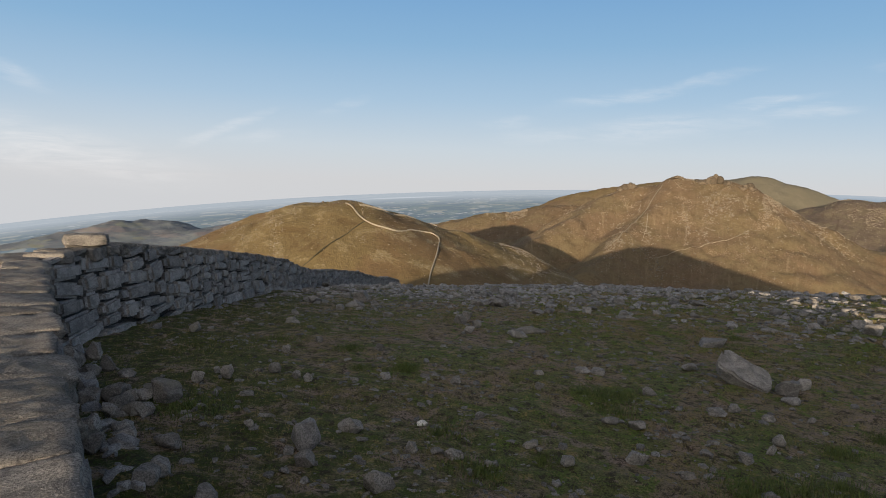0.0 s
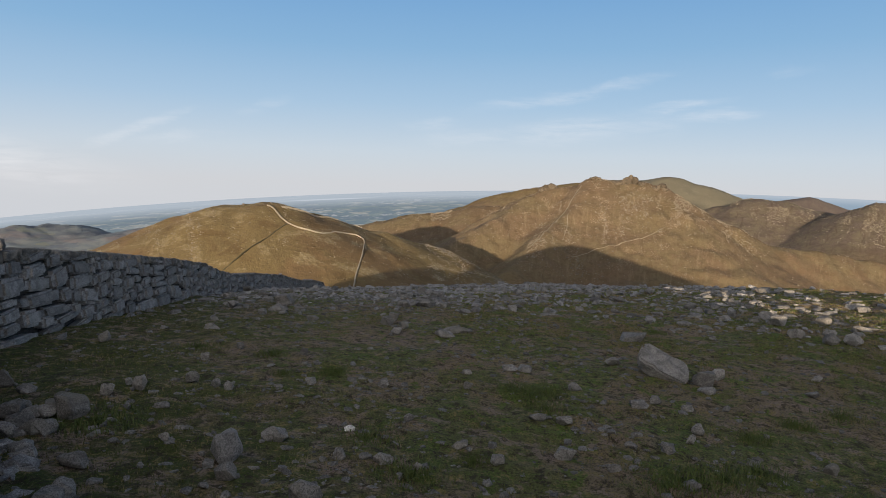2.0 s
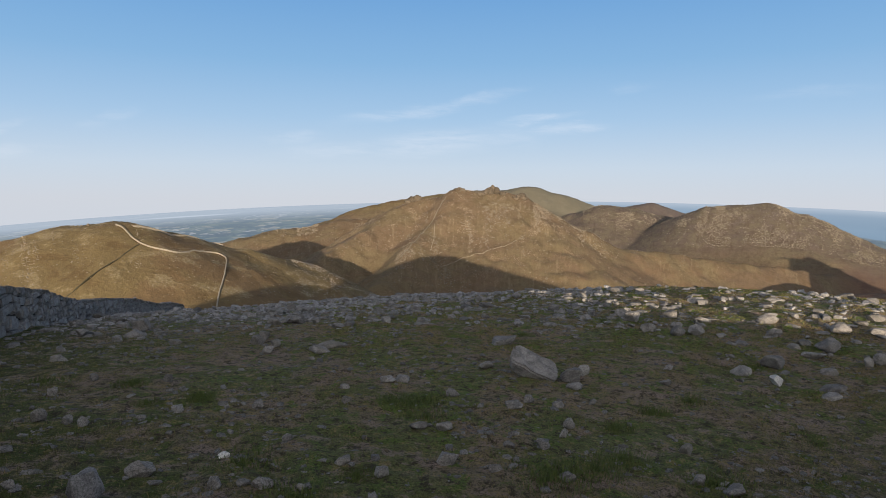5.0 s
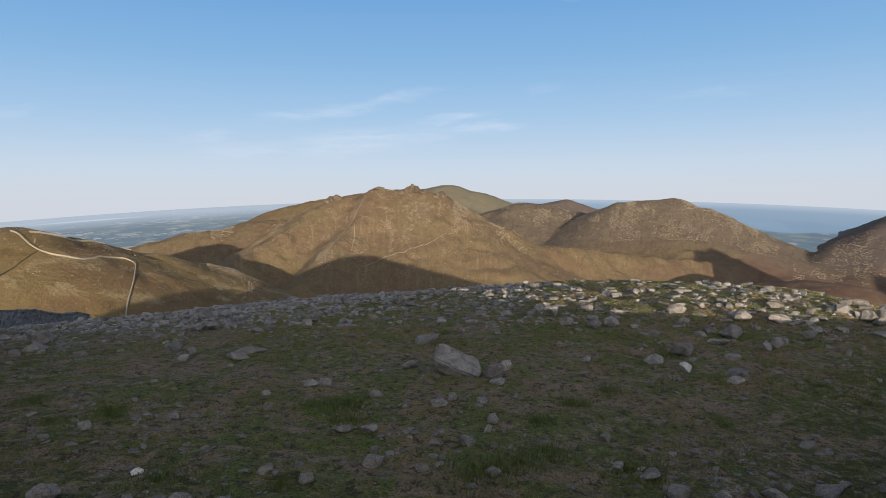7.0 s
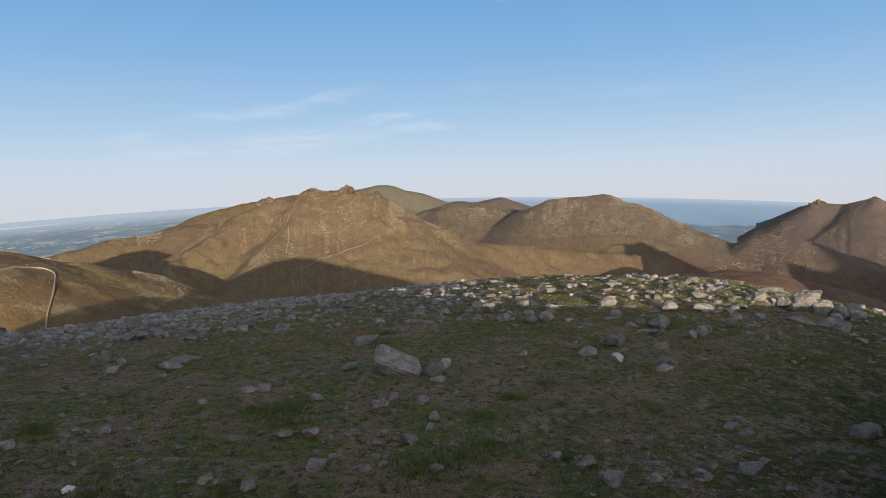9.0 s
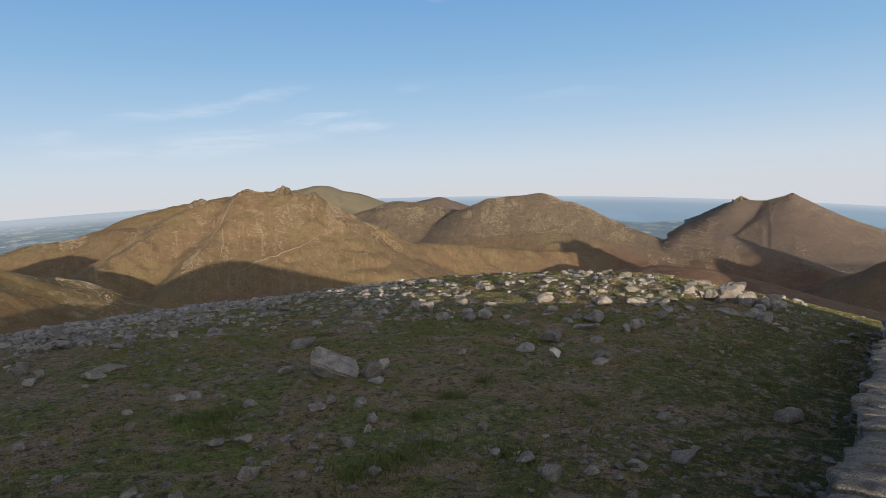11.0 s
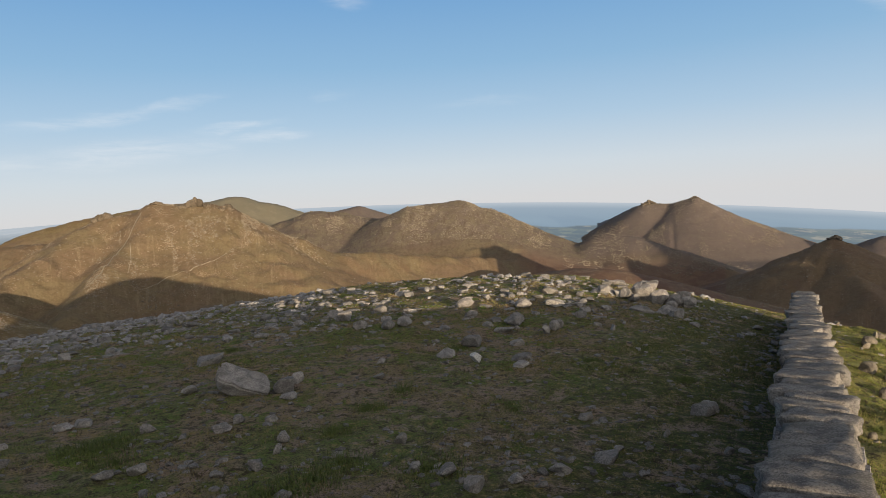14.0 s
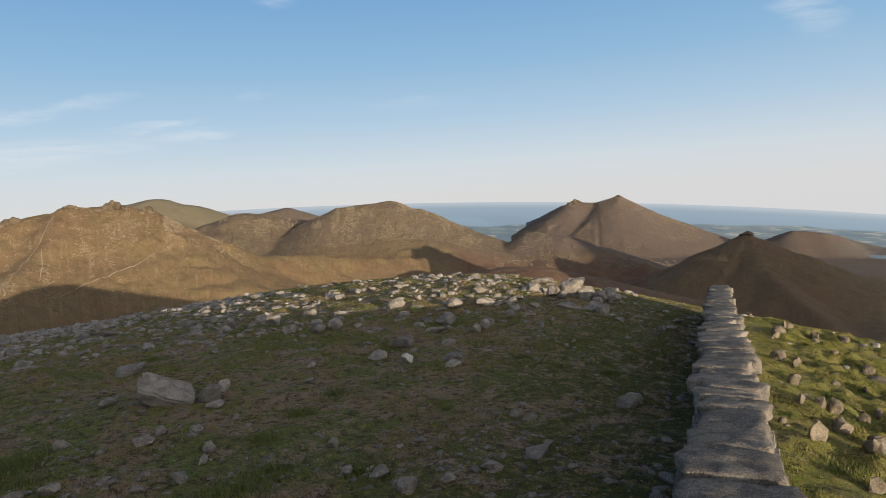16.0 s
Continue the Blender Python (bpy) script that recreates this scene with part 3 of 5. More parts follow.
def build_backdrop():
    """The far lowland and the sea, tens of kilometres off, the air's paleness painted on as colour and glow."""
    m, n, l, s = material("far_distance", 0.9)
    plan = n.new("ShaderNodeAttribute")
    plan.attribute_name = "plan"
    look_ = n.new("ShaderNodeAttribute")
    look_.attribute_name = "veil"
    part_ = n.new("ShaderNodeSeparateXYZ")
    l.new(look_.outputs["Vector"], part_.inputs["Vector"])
    fields = n.new("ShaderNodeTexVoronoi")
    fields.inputs["Scale"].default_value = 1.0
    l.new(plan.outputs["Vector"], fields.inputs["Vector"])
    one = n.new("ShaderNodeSeparateXYZ")
    l.new(fields.outputs["Color"], one.inputs["Vector"])
    woods = noise_tex(n, l, plan.outputs["Vector"], 0.3, 7, 0.8)
    dots = n.new("ShaderNodeTexVoronoi")
    dots.inputs["Scale"].default_value = 3.0
    l.new(plan.outputs["Vector"], dots.inputs["Vector"])
    spot = n.new("ShaderNodeSeparateXYZ")
    l.new(dots.outputs["Color"], spot.inputs["Vector"])
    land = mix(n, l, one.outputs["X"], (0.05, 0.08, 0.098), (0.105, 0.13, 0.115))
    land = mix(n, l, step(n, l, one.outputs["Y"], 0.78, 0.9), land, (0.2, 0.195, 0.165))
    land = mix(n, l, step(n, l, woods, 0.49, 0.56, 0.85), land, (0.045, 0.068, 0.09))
    town = n.new("ShaderNodeMath")
    town.operation = "MULTIPLY"
    l.new(mix(n, l, part_.outputs["Z"], (0.0, 0.0, 0.0), step(n, l, spot.outputs["X"], 0.86, 0.9)), town.inputs[0])
    l.new(step(n, l, noise_tex(n, l, plan.outputs["Vector"], 0.12, 3), 0.5, 0.6), town.inputs[1])
    land = mix(n, l, town.outputs[0], land, (0.27, 0.275, 0.285))
    sea = mix(n, l, step(n, l, noise_tex(n, l, plan.outputs["Vector"], 0.05, 4), 0.4, 0.6), (0.125, 0.2, 0.28), (0.14, 0.22, 0.3))
    inlet = mix(n, l, part_.outputs["Z"], sea, (0.5, 0.55, 0.6))
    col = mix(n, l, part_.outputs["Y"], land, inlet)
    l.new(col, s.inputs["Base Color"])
    s.inputs["Specular IOR Level"].default_value = 0.1
    # haze is painted in: a pale blue emission that grows with distance
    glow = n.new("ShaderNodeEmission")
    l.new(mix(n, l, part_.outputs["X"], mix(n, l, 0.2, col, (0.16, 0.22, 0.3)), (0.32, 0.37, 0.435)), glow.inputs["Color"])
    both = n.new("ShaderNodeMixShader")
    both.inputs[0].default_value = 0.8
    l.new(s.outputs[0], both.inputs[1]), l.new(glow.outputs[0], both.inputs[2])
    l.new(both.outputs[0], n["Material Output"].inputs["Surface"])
    bearings, steps = np.linspace(-50, 100, 460), np.linspace(0, 1, 150)
    bb, ff = np.meshgrid(bearings, steps)
    inner = np.interp(bb, (-50, 3, 14, 72, 84, 100), (2400, 2400, 3050, 3050, 2750, 2750))
    rr = inner + (4850 - inner) * ff
    x, y = plan_xy(bb, rr)
    z = base(bb, rr) - 8 + 14 * np.clip(ff * 40, 0, 1)
    brim = -0.0004 - 0.0000185 * (bb - 28) ** 2
    dip = np.maximum(brim - (z - 3) / rr, 0) + 0.0125
    hills = np.clip(rough(bb / 4, dip * 90, 1.0, 5, 61) + 0.2, 0, 1) * np.clip((dip - 0.03) / 0.03, 0, 1) * np.clip((-6 - bb) / 6, 0, 1)
    z = z + 14 * hills
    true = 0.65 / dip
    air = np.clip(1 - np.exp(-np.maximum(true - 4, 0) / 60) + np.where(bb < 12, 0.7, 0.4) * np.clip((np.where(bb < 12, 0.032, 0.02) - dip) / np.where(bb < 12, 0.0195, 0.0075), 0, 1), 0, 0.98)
    shore = np.interp(bb, (24, 30, 50, 68, 82, 100), (0.03, 0.044, 0.049, 0.042, 0.033, 0.03)) + 0.0022 * rough(bb / 2.5, bb * 0 + 2, 1.0, 4, 77)
    water = np.clip((shore - dip) / 0.002, 0, 1) * np.clip((bb - 22) / 1.0, 0, 1)
    lough = np.clip(1 - np.abs(dip - 0.0185) / 0.0012, 0, 1) * np.clip(1 - np.abs(bb + 3.5) / 4.5, 0, 1) * 2
    water = np.clip(np.maximum(water, lough), 0, 1)
    idx = np.arange(bb.size).reshape(bb.shape)
    quads = np.stack([idx[:-1, :-1], idx[:-1, 1:], idx[1:, 1:], idx[1:, :-1]], -1).reshape(-1, 4)[:, ::-1]
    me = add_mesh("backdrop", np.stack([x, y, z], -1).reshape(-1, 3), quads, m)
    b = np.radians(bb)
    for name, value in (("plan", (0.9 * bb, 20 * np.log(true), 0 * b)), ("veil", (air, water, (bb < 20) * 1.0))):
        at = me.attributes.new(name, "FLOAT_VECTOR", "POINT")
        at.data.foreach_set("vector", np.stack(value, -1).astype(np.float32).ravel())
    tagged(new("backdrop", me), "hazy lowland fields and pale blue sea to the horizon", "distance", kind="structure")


build_backdrop()


# ---- stones ----
def rock_mesh(name, seed, mat, shape=(1, 0.75, 0.5), points=18, bevel=0.03, fine=False, square=0.7):
    """An angular weathered boulder about one metre long, its foot at z = 0."""
    r = random.Random(seed)
    bm = bmesh.new()
    for _ in range(points):
        v = Vector((r.gauss(0, 1), r.gauss(0, 1), r.gauss(0, 1))).normalized()
        v = Vector([math.copysign(abs(c) ** square, c) for c in v]) * r.uniform(0.85, 1.05)
        bm.verts.new((v.x * shape[0] * 0.5, v.y * shape[1] * 0.5, v.z * shape[2] * 0.5))
    res = bmesh.ops.convex_hull(bm, input=bm.verts)
    bmesh.ops.delete(bm, geom=list({g for g in res["geom_interior"] + res["geom_unused"] if isinstance(g, bmesh.types.BMVert)}), context="VERTS")
    bmesh.ops.dissolve_limit(bm, angle_limit=radians(14), verts=bm.verts, edges=bm.edges)
    if bevel:
        bmesh.ops.bevel(bm, geom=bm.edges[:], offset=bevel, segments=1, affect="EDGES", clamp_overlap=True)
    bmesh.ops.triangulate(bm, faces=bm.faces)
    if fine:
        bmesh.ops.subdivide_edges(bm, edges=[e for e in bm.edges if e.calc_length() > 0.16], cuts=2, use_grid_fill=True)
        bmesh.ops.triangulate(bm, faces=bm.faces)
        for v in bm.verts:
            q = v.co * 4 + Vector((seed, 0, 0))
            v.co += (noise.noise_vector(q * 0.7) + 0.6 * noise.noise_vector(q * 2.2)) * 0.04
    low = min(v.co.z for v in bm.verts)
    for v in bm.verts:
        v.co.z -= low
    me = bpy.data.meshes.new(name)
    bm.to_mesh(me)
    bm.free()
    me.materials.append(mat)
    return me


SHAPES = [(1, 0.8, 0.55), (1, 0.6, 0.5), (1, 0.85, 0.35), (1, 0.7, 0.7), (1, 0.5, 0.3)]
ROCKS = [rock_mesh("rock", 100 + i, TURF_STONE, SHAPES[i % 5], 11 + i % 4 * 2) for i in range(15)]
BOULDER_MESHES = [rock_mesh("boulder", 200 + i, TURF_STONE, SHAPES[i % 5], 15 + i % 4 * 5, 0.035, True, 0.85) for i in range(15)]
SLOPE_MESHES = [rock_mesh("boulder", 250 + i, SLOPE_STONE, SHAPES[i % 5], 15 + i % 4 * 5, 0.045, True, 0.95) for i in range(8)]


def stone_block(seed):
    """A roughly squared walling stone in a unit box, its edges worn."""
    r = random.Random(seed)
    bm = bmesh.new()
    bmesh.ops.create_cube(bm, size=1)
    for v in bm.verts:
        v.co += Vector((r.uniform(-0.1, 0.05) * math.copysign(1, v.co.x), r.uniform(-0.08, 0.04) * math.copysign(1, v.co.y),
                        r.uniform(-0.14, 0.06) * math.copysign(1, v.co.z)))
    bmesh.ops.bevel(bm, geom=bm.edges[:], offset=0.17, segments=2, affect="EDGES")
    for v in bm.verts:
        v.co += noise.noise_vector(v.co * 1.8 + Vector((seed, 0, 0))) * 0.04
    bmesh.ops.triangulate(bm, faces=bm.faces)
    me = bpy.data.meshes.new("stone")
    bm.to_mesh(me)
    bm.free()
    return me


BLOCKS = [stone_block(40 + i) for i in range(14)]


def slab_mesh(seed):
    """A broad capstone in a unit box: a rough top, worn round edges, chipped corners."""
    r = random.Random(seed)
    bm = bmesh.new()
    bmesh.ops.create_cube(bm, size=1)
    bmesh.ops.subdivide_edges(bm, edges=bm.edges[:], cuts=7, use_grid_fill=True)
    skew, taper, drop = r.uniform(-0.12, 0.12), r.uniform(-0.12, 0.12), r.uniform(-0.1, 0.1)
    for v in bm.verts:
        x, y, z = v.co
        # rounded box, worn most along the top
        near = Vector((max(abs(x) - 0.43, 0) * 1.4, max(abs(y) - 0.44, 0) * 1.6, max(abs(z) - 0.33, 0) * 0.58))
        if near.length > 0.1:
            k = 0.1 / near.length
            v.co = Vector((math.copysign(min(abs(x), 0.43 + max(abs(x) - 0.43, 0) * k), x), math.copysign(min(abs(y), 0.44 + max(abs(y) - 0.44, 0) * k), y),
                           math.copysign(min(abs(z), 0.33 + max(abs(z) - 0.33, 0) * k), z)))
        x, y, z = v.co
        v.co.x += skew * y + taper * x * y
        v.co.z += drop * y
        p = Vector((x * 1.6, y * 2.2, z)) + Vector((seed * 3.1, 0, 0))
        big, mid, fine_ = noise.noise_vector(p * 1.4), noise.noise_vector(p * 3.7), noise.noise_vector(p * 9.0)
        v.co += Vector((big.x * 0.08 + mid.x * 0.05 + fine_.x * 0.015, big.y * 0.08 + mid.y * 0.05 + fine_.y * 0.02, big.z * 0.1 + mid.z * 0.05 + fine_.z * 0.05))
    bmesh.ops.triangulate(bm, faces=bm.faces)
    for f in bm.faces:
        f.smooth = True
    me = bpy.data.meshes.new("capstone")
    bm.to_mesh(me)
    bm.free()
    return me


SLABS = [slab_mesh(80 + i) for i in range(12)]
for me in BLOCKS:
    me.materials.append(STONE)
for me in SLABS:
    me.materials.append(CAP)
BLOCK_DATA = []
for me in BLOCKS:
    co = np.empty(len(me.vertices) * 3, np.float32)
    me.vertices.foreach_get("co", co)
    tri = np.empty(len(me.polygons) * 3, np.int32)
    me.loops.foreach_get("vertex_index", tri)
    BLOCK_DATA.append((co.reshape(-1, 3), tri.reshape(-1, 3)))


def join_blocks(name, poses, mat):
    verts, tris, k = [], [], 0
    for i, m in poses:
        co, tri = BLOCK_DATA[i]
        mm = np.array(m)
        verts.append(co @ mm[:3, :3].T + mm[:3, 3])
        tris.append(tri + k)
        k += len(co)
    return add_mesh(name, np.concatenate(verts), np.concatenate(tris), mat, False)


def packed(length, height, r, wide=(0.2, 0.85), tall=(0.15, 0.46)):
    """Irregular courses: each stone goes to the lowest free place. height is a function of the place along the wall."""
    cell = 0.05
    n = int(length / cell)
    limit = np.array([height(k * cell) for k in range(n)])
    top = np.zeros(n)
    stones = []
    while True:
        i = int(np.argmin(top - limit))
        low = top[i]
        if low > limit[i] - 0.07:
            return stones
        a = b = i
        while a > 0 and i - a < 26 and abs(top[a - 1] - low) < 0.045:
            a -= 1
        while b < n - 1 and b - i < 26 and abs(top[b + 1] - low) < 0.045:
            b += 1
        room = b - a + 1
        want = int(r.uniform(*wide) / cell)
        w = room if room <= want + 3 else want
        h = min(r.uniform(*tall), 0.1 + 0.5 * w * cell)
        h = min(h, max(limit[i] - low, 0.08))
        level = float(top[a:a + w].mean())
        if w * cell > 0.13:
            stones.append(((a + w / 2) * cell, level + h / 2, w * cell, h))
        top[a:a + w] = level + h


class Run:
    """One straight stretch of dry-stone wall."""
    def __init__(self, start, end, tops, feet, thick):
        self.a, self.b = Vector(start), Vector(end)
        self.length = (self.b - self.a).length
        self.along = (self.b - self.a).normalized()
        self.right = Vector((self.along.y, -self.along.x))
        self.tops, self.feet, self.thick = tops, feet, thick

    def top(self, s):
        return float(np.interp(s, [p[0] for p in self.tops], [p[1] for p in self.tops]))

    def foot(self, s):
        p = self.a + self.along * s
        q = p + self.right * self.thick * 0.5 * self.feet
        return float(ground_at(q.x, q.y)) - 0.08

    def place(self, s, side, z):
        p = self.a + self.along * s + self.right * side
        return Vector((p.x, p.y, z))


def build_wall(name, label, run, side, seed, nearest, cap_long, cap_skip=0.0, block=(0.22, 0.8)):
    """Core, face stones on the seen side, capstones on top. side: +1 right of the run, -1 left."""
    r = random.Random(seed)
    n = max(int(run.length / 0.5), 2)
    verts, quads = [], []
    for k in range(n + 1):
        s = run.length * k / n
        f, t = run.foot(s) - 0.6, run.top(s) - 0.14
        wide, slim = run.thick * 0.5 + 0.02, run.thick * 0.5 - 0.1
        for off, z in ((-wide, f), (-slim, t), (slim, t), (wide, f)):
            verts.append(run.place(s, off if abs(off) == slim else math.copysign(wide - 0.1, off), z))
        if k:
            o = 4 * k
            for j in range(3):
                quads.append((o - 4 + j, o - 3 + j, o + 1 + j, o + j))
    quads.append((0, 1, 2, 3)), quads.append((4 * n + 3, 4 * n + 2, 4 * n + 1, 4 * n))
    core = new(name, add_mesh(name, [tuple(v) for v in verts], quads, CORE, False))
    tagged(core, label, "stone wall", kind="structure")
    yaw = math.atan2(run.along.y, run.along.x)
    joined = []
    height = lambda s: run.top(s) - 0.13 - run.foot(s)
    faces = [(side, q, nearest) for q in packed(run.length, height, r, block)] + [(-side, q, 0) for q in packed(min(run.length, 30), height, r, (0.3, 0.9))]
    for side, (s, h, w, tall), nearest in faces:
        f = run.foot(s)
        batter = 0.17 * (1 - h / max(1.5, run.top(s) - f))
        deep = r.uniform(0.24, 0.34)
        p = run.place(s, side * (run.thick * 0.5 + batter - deep * 0.5 + r.uniform(-0.02, 0.012)), f + h)
        m = (Matrix.Translation(p) @ Matrix.Rotation(yaw, 4, "Z") @ Matrix.Rotation(-side * 0.11, 4, "X") @ Matrix.Rotation(r.gauss(0, 0.07), 4, "Y") @ Matrix.Rotation(r.gauss(0, 0.025), 4, "Z")
             @ Matrix.Diagonal((w * 0.985, deep, tall * 0.97, 1)))
        i = r.randrange(len(BLOCKS))
        if s < nearest:
            ob = new("stone", BLOCKS[i])
            ob.parent, ob.matrix_basis = core, m
        else:
            joined.append((i, m))
    if joined:
        rest = new("stonework", join_blocks("stonework", joined, STONE))
        rest.parent = core
        tagged(rest, kind="stuff")
    s = cap_skip
    while s < run.length - 0.1:
        w = r.uniform(*cap_long)
        thick = r.uniform(0.18, 0.27)
        p = run.place(s + w / 2, r.uniform(-0.07, 0.07), run.top(s + w / 2) - thick / 2 + r.uniform(-0.006, 0.006))
        slope = math.atan2(run.top(s + w) - run.top(s), w)
        m = (Matrix.Translation(p) @ Matrix.Rotation(yaw + r.gauss(0, 0.09), 4, "Z") @ Matrix.Rotation(-slope + r.gauss(0, 0.008), 4, "Y") @ Matrix.Rotation(r.gauss(0, 0.03), 4, "X")
             @ Matrix.Diagonal((w * r.uniform(0.95, 0.985), run.thick * r.uniform(0.85, 1.12), thick, 1)))
        ob = new("capstone", SLABS[r.randrange(len(SLABS))])
        ob.parent, ob.matrix_basis = core, m
        s += w
    return core


def toward(bearing, r):
    return (r * math.sin(radians(bearing)), r * math.cos(radians(bearing)))


RUN_WEST = Run((0.04, -0.73), (-7.66, 11.36), [(0, 1.5), (13.8, 1.62)], 1, 0.7)
RUN_NORTH = Run((-7.05, 10.5), (-5.95, 88.5), [(0, 1.7), (2.8, 1.66), (7.6, 1.04), (12, 0.42), (15.9, -0.2), (19, -0.95), (22.4, -1.55), (27, -2.1), (36.5, -3.5), (50, -5.9), (62, -7.6), (73, -9.5), (78, -11.2)], 1, 0.7)
RUN_EAST = Run((-0.2, -0.12), toward(71.3, 27), [(0, 1.5), (4, 1.2), (8, 0.8), (15, 0.15), (24, -0.62), (27, -1.0)], -1, 0.62)
build_wall("wall_west", "grey dry-stone granite wall with broad flat capstones", RUN_WEST, 1, 1, 99, (0.35, 1.1), 0.1, (0.5, 1.7))
build_wall("wall_north", "grey dry-stone granite wall running downhill in shade", RUN_NORTH, 1, 2, 17, (0.3, 0.6), 0.4, (0.5, 1.7))
build_wall("wall_east", "grey dry-stone granite wall with slab capstones running downhill", RUN_EAST, -1, 3, 99, (0.3, 0.72), 0.0)


slab = new("loose_slab", SLABS[3])
slab.matrix_basis = Matrix.Translation((-7.0, 12.3, 1.8)) @ Matrix.Rotation(0.5, 4, "Z") @ Matrix.Diagonal((0.75, 0.5, 0.22, 1))
tagged(slab, "pale sunlit slab lying on the wall's top", "stone")


# ---- walls, paths and tors on the mountains ----
def height_at(bearing, r):
    x, y = plan_xy(np.atleast_1d(np.asarray(bearing, float)), np.atleast_1d(np.asarray(r, float)))
    return x, y, terrain(x, y)[0]


def draped(name, label, category, spots, wide, tall, mat):
    """A low band that follows the slope through (bearing, distance) spots."""
    b, r = [np.array(v, float) for v in zip(*spots)]
    x, y = plan_xy(b, r)
    run = np.concatenate([[0], np.cumsum(np.hypot(np.diff(x), np.diff(y)))])
    s = np.linspace(0, run[-1], int(run[-1] / 6) + 2)
    x, y = np.interp(s, run, x), np.interp(s, run, y)
    smooth = np.array([0.25, 0.5, 0.25])
    for _ in range(3):
        x[1:-1], y[1:-1] = np.convolve(x, smooth, "valid"), np.convolve(y, smooth, "valid")
    z = terrain(x, y)[0]
    dx, dy = np.gradient(x), np.gradient(y)
    d = np.hypot(dx, dy)
    sx, sy = dy / d * wide / 2, -dx / d * wide / 2
    rows = []
    for k, h in ((-1, -3), (-0.8, tall), (0.8, tall), (1, -3)):
        rows.append(np.stack([x + sx * k, y + sy * k, z + h], -1))
    verts = np.stack(rows, 1).reshape(-1, 3)
    quads = [(4 * i + j, 4 * i + j + 1, 4 * i + j + 5, 4 * i + j + 4) for i in range(len(x) - 1) for j in range(3)]
    ob = new(name, add_mesh(name, verts, quads, mat, False))
    return tagged(ob, label, category, kind="structure")


FAR_STONE = granite("sunlit_granite", (0.27, 0.24, 0.19), (0.2, 0.18, 0.14), (0.23, 0.2, 0.15))
DARK_TRACK = granite("old_bank", (0.1, 0.09, 0.05), (0.07, 0.06, 0.035), (0.09, 0.085, 0.04))
draped("hill_wall", "pale dry-stone wall zigzagging down the near hill", "stone wall",
       [(-8.53, 965), (-7.9, 950), (-7.35, 921), (-6.91, 913), (-5.67, 903), (-4.19, 903), (-1.97, 954), (-0.98, 965), (-0.32, 954), (-0.49, 883), (-1.03, 819), (-1.4, 760)],
       2.0, 1.7, FAR_STONE)
draped("hill_wall", "dry-stone wall along the near hill's shoulder", "stone wall", [(-7.37, 962), (-5.21, 985), (-2.7, 1030), (-0.6, 1050)], 2.2, 2.2, FAR_STONE)
draped("old_bank", "old grassy bank crossing the near hill", "bank", [(-6.9, 910), (-9.06, 863), (-11.2, 823), (-12.5, 805)], 2.2, 0.5, DARK_TRACK)
draped("mountain_wall", "pale wall climbing the rocky mountain", "stone wall", [(18.2, 1768), (17.26, 1684), (16.07, 1602), (15.11, 1515), (14.2, 1460)], 2.0, 1.4, FAR_STONE)
draped("footpath", "pale worn footpath across the mountain", "path", [(17.5, 1475), (18.92, 1495), (21.49, 1526), (23.56, 1562), (25.13, 1613)], 1.5, 0.4, FAR_STONE)
draped("footpath", "steep worn gully path on the mountain", "path", [(17.2, 1640), (17.16, 1573), (16.84, 1520)], 2.0, 0.4, FAR_STONE)


def tor(label, bearing, r, wide, tall, count, seed):
    """A crag of weathered granite blocks on a summit."""
    q = random.Random(seed)
    x, y, z = [float(v[0]) for v in height_at(bearing, r)]
    top = tagged(new("granite_tor"), label, "rock crag", "summit tors")
    top.location = (x, y, z - 2)
    c, s = math.cos(radians(bearing)), -math.sin(radians(bearing))
    for k in range(count):
        off = (k + 0.5) / count - 0.5 + q.uniform(-0.06, 0.06)
        deep = q.uniform(-0.12, 0.12) * wide
        size = wide / count * q.uniform(4.5, 7.0)
        size = min(size, 1.2 * tall)
        ob = new("crag", TOR_MESHES[q.randrange(len(TOR_MESHES))])
        ob.parent = top
        px, py = c * off * wide - s * deep, s * off * wide + c * deep
        gz = float(terrain(np.array([x + px]), np.array([y + py]))[0][0])
        ob.location = (px, py, gz - z + 2 - 0.22 * tall)
        ob.rotation_euler = (q.uniform(-0.25, 0.25), q.uniform(-0.25, 0.25), q.uniform(0, 6.28))
        ob.scale = (size, size, tall * q.uniform(0.75, 1.05) * (1.12 - 1.1 * abs(off - 0.08)))


TOR_STONE = granite("tor_granite", (0.16, 0.132, 0.098), (0.085, 0.07, 0.052), (0.13, 0.105, 0.07))
TOR_MESHES = [rock_mesh("crag", 400 + i, TOR_STONE, (1, 0.85, 0.9), 26, 0.06, True, 1.0) for i in range(6)]
tor("jagged brown granite tor on the mountain summit", 22.1, 1785, 70, 31, 20, 11)
tor("small brown granite tor on the mountain shoulder", 15.4, 1790, 42, 30, 10, 2)
tor("low granite crag on the mountain top", 19.4, 1790, 26, 15, 5, 3)
tor("small granite crag on the mountain's far shoulder", 24.6, 1775, 30, 20, 7, 4)
tor("dark granite crag capping the pointed hill", 73.5, 1990, 26, 16, 7, 5)
tor("granite tor on the coastal peak's ridge", 60.1, 3285, 64, 24, 7, 6)
tor("granite crag on the coastal peak's top", 63.7, 3240, 40, 12, 5, 7)


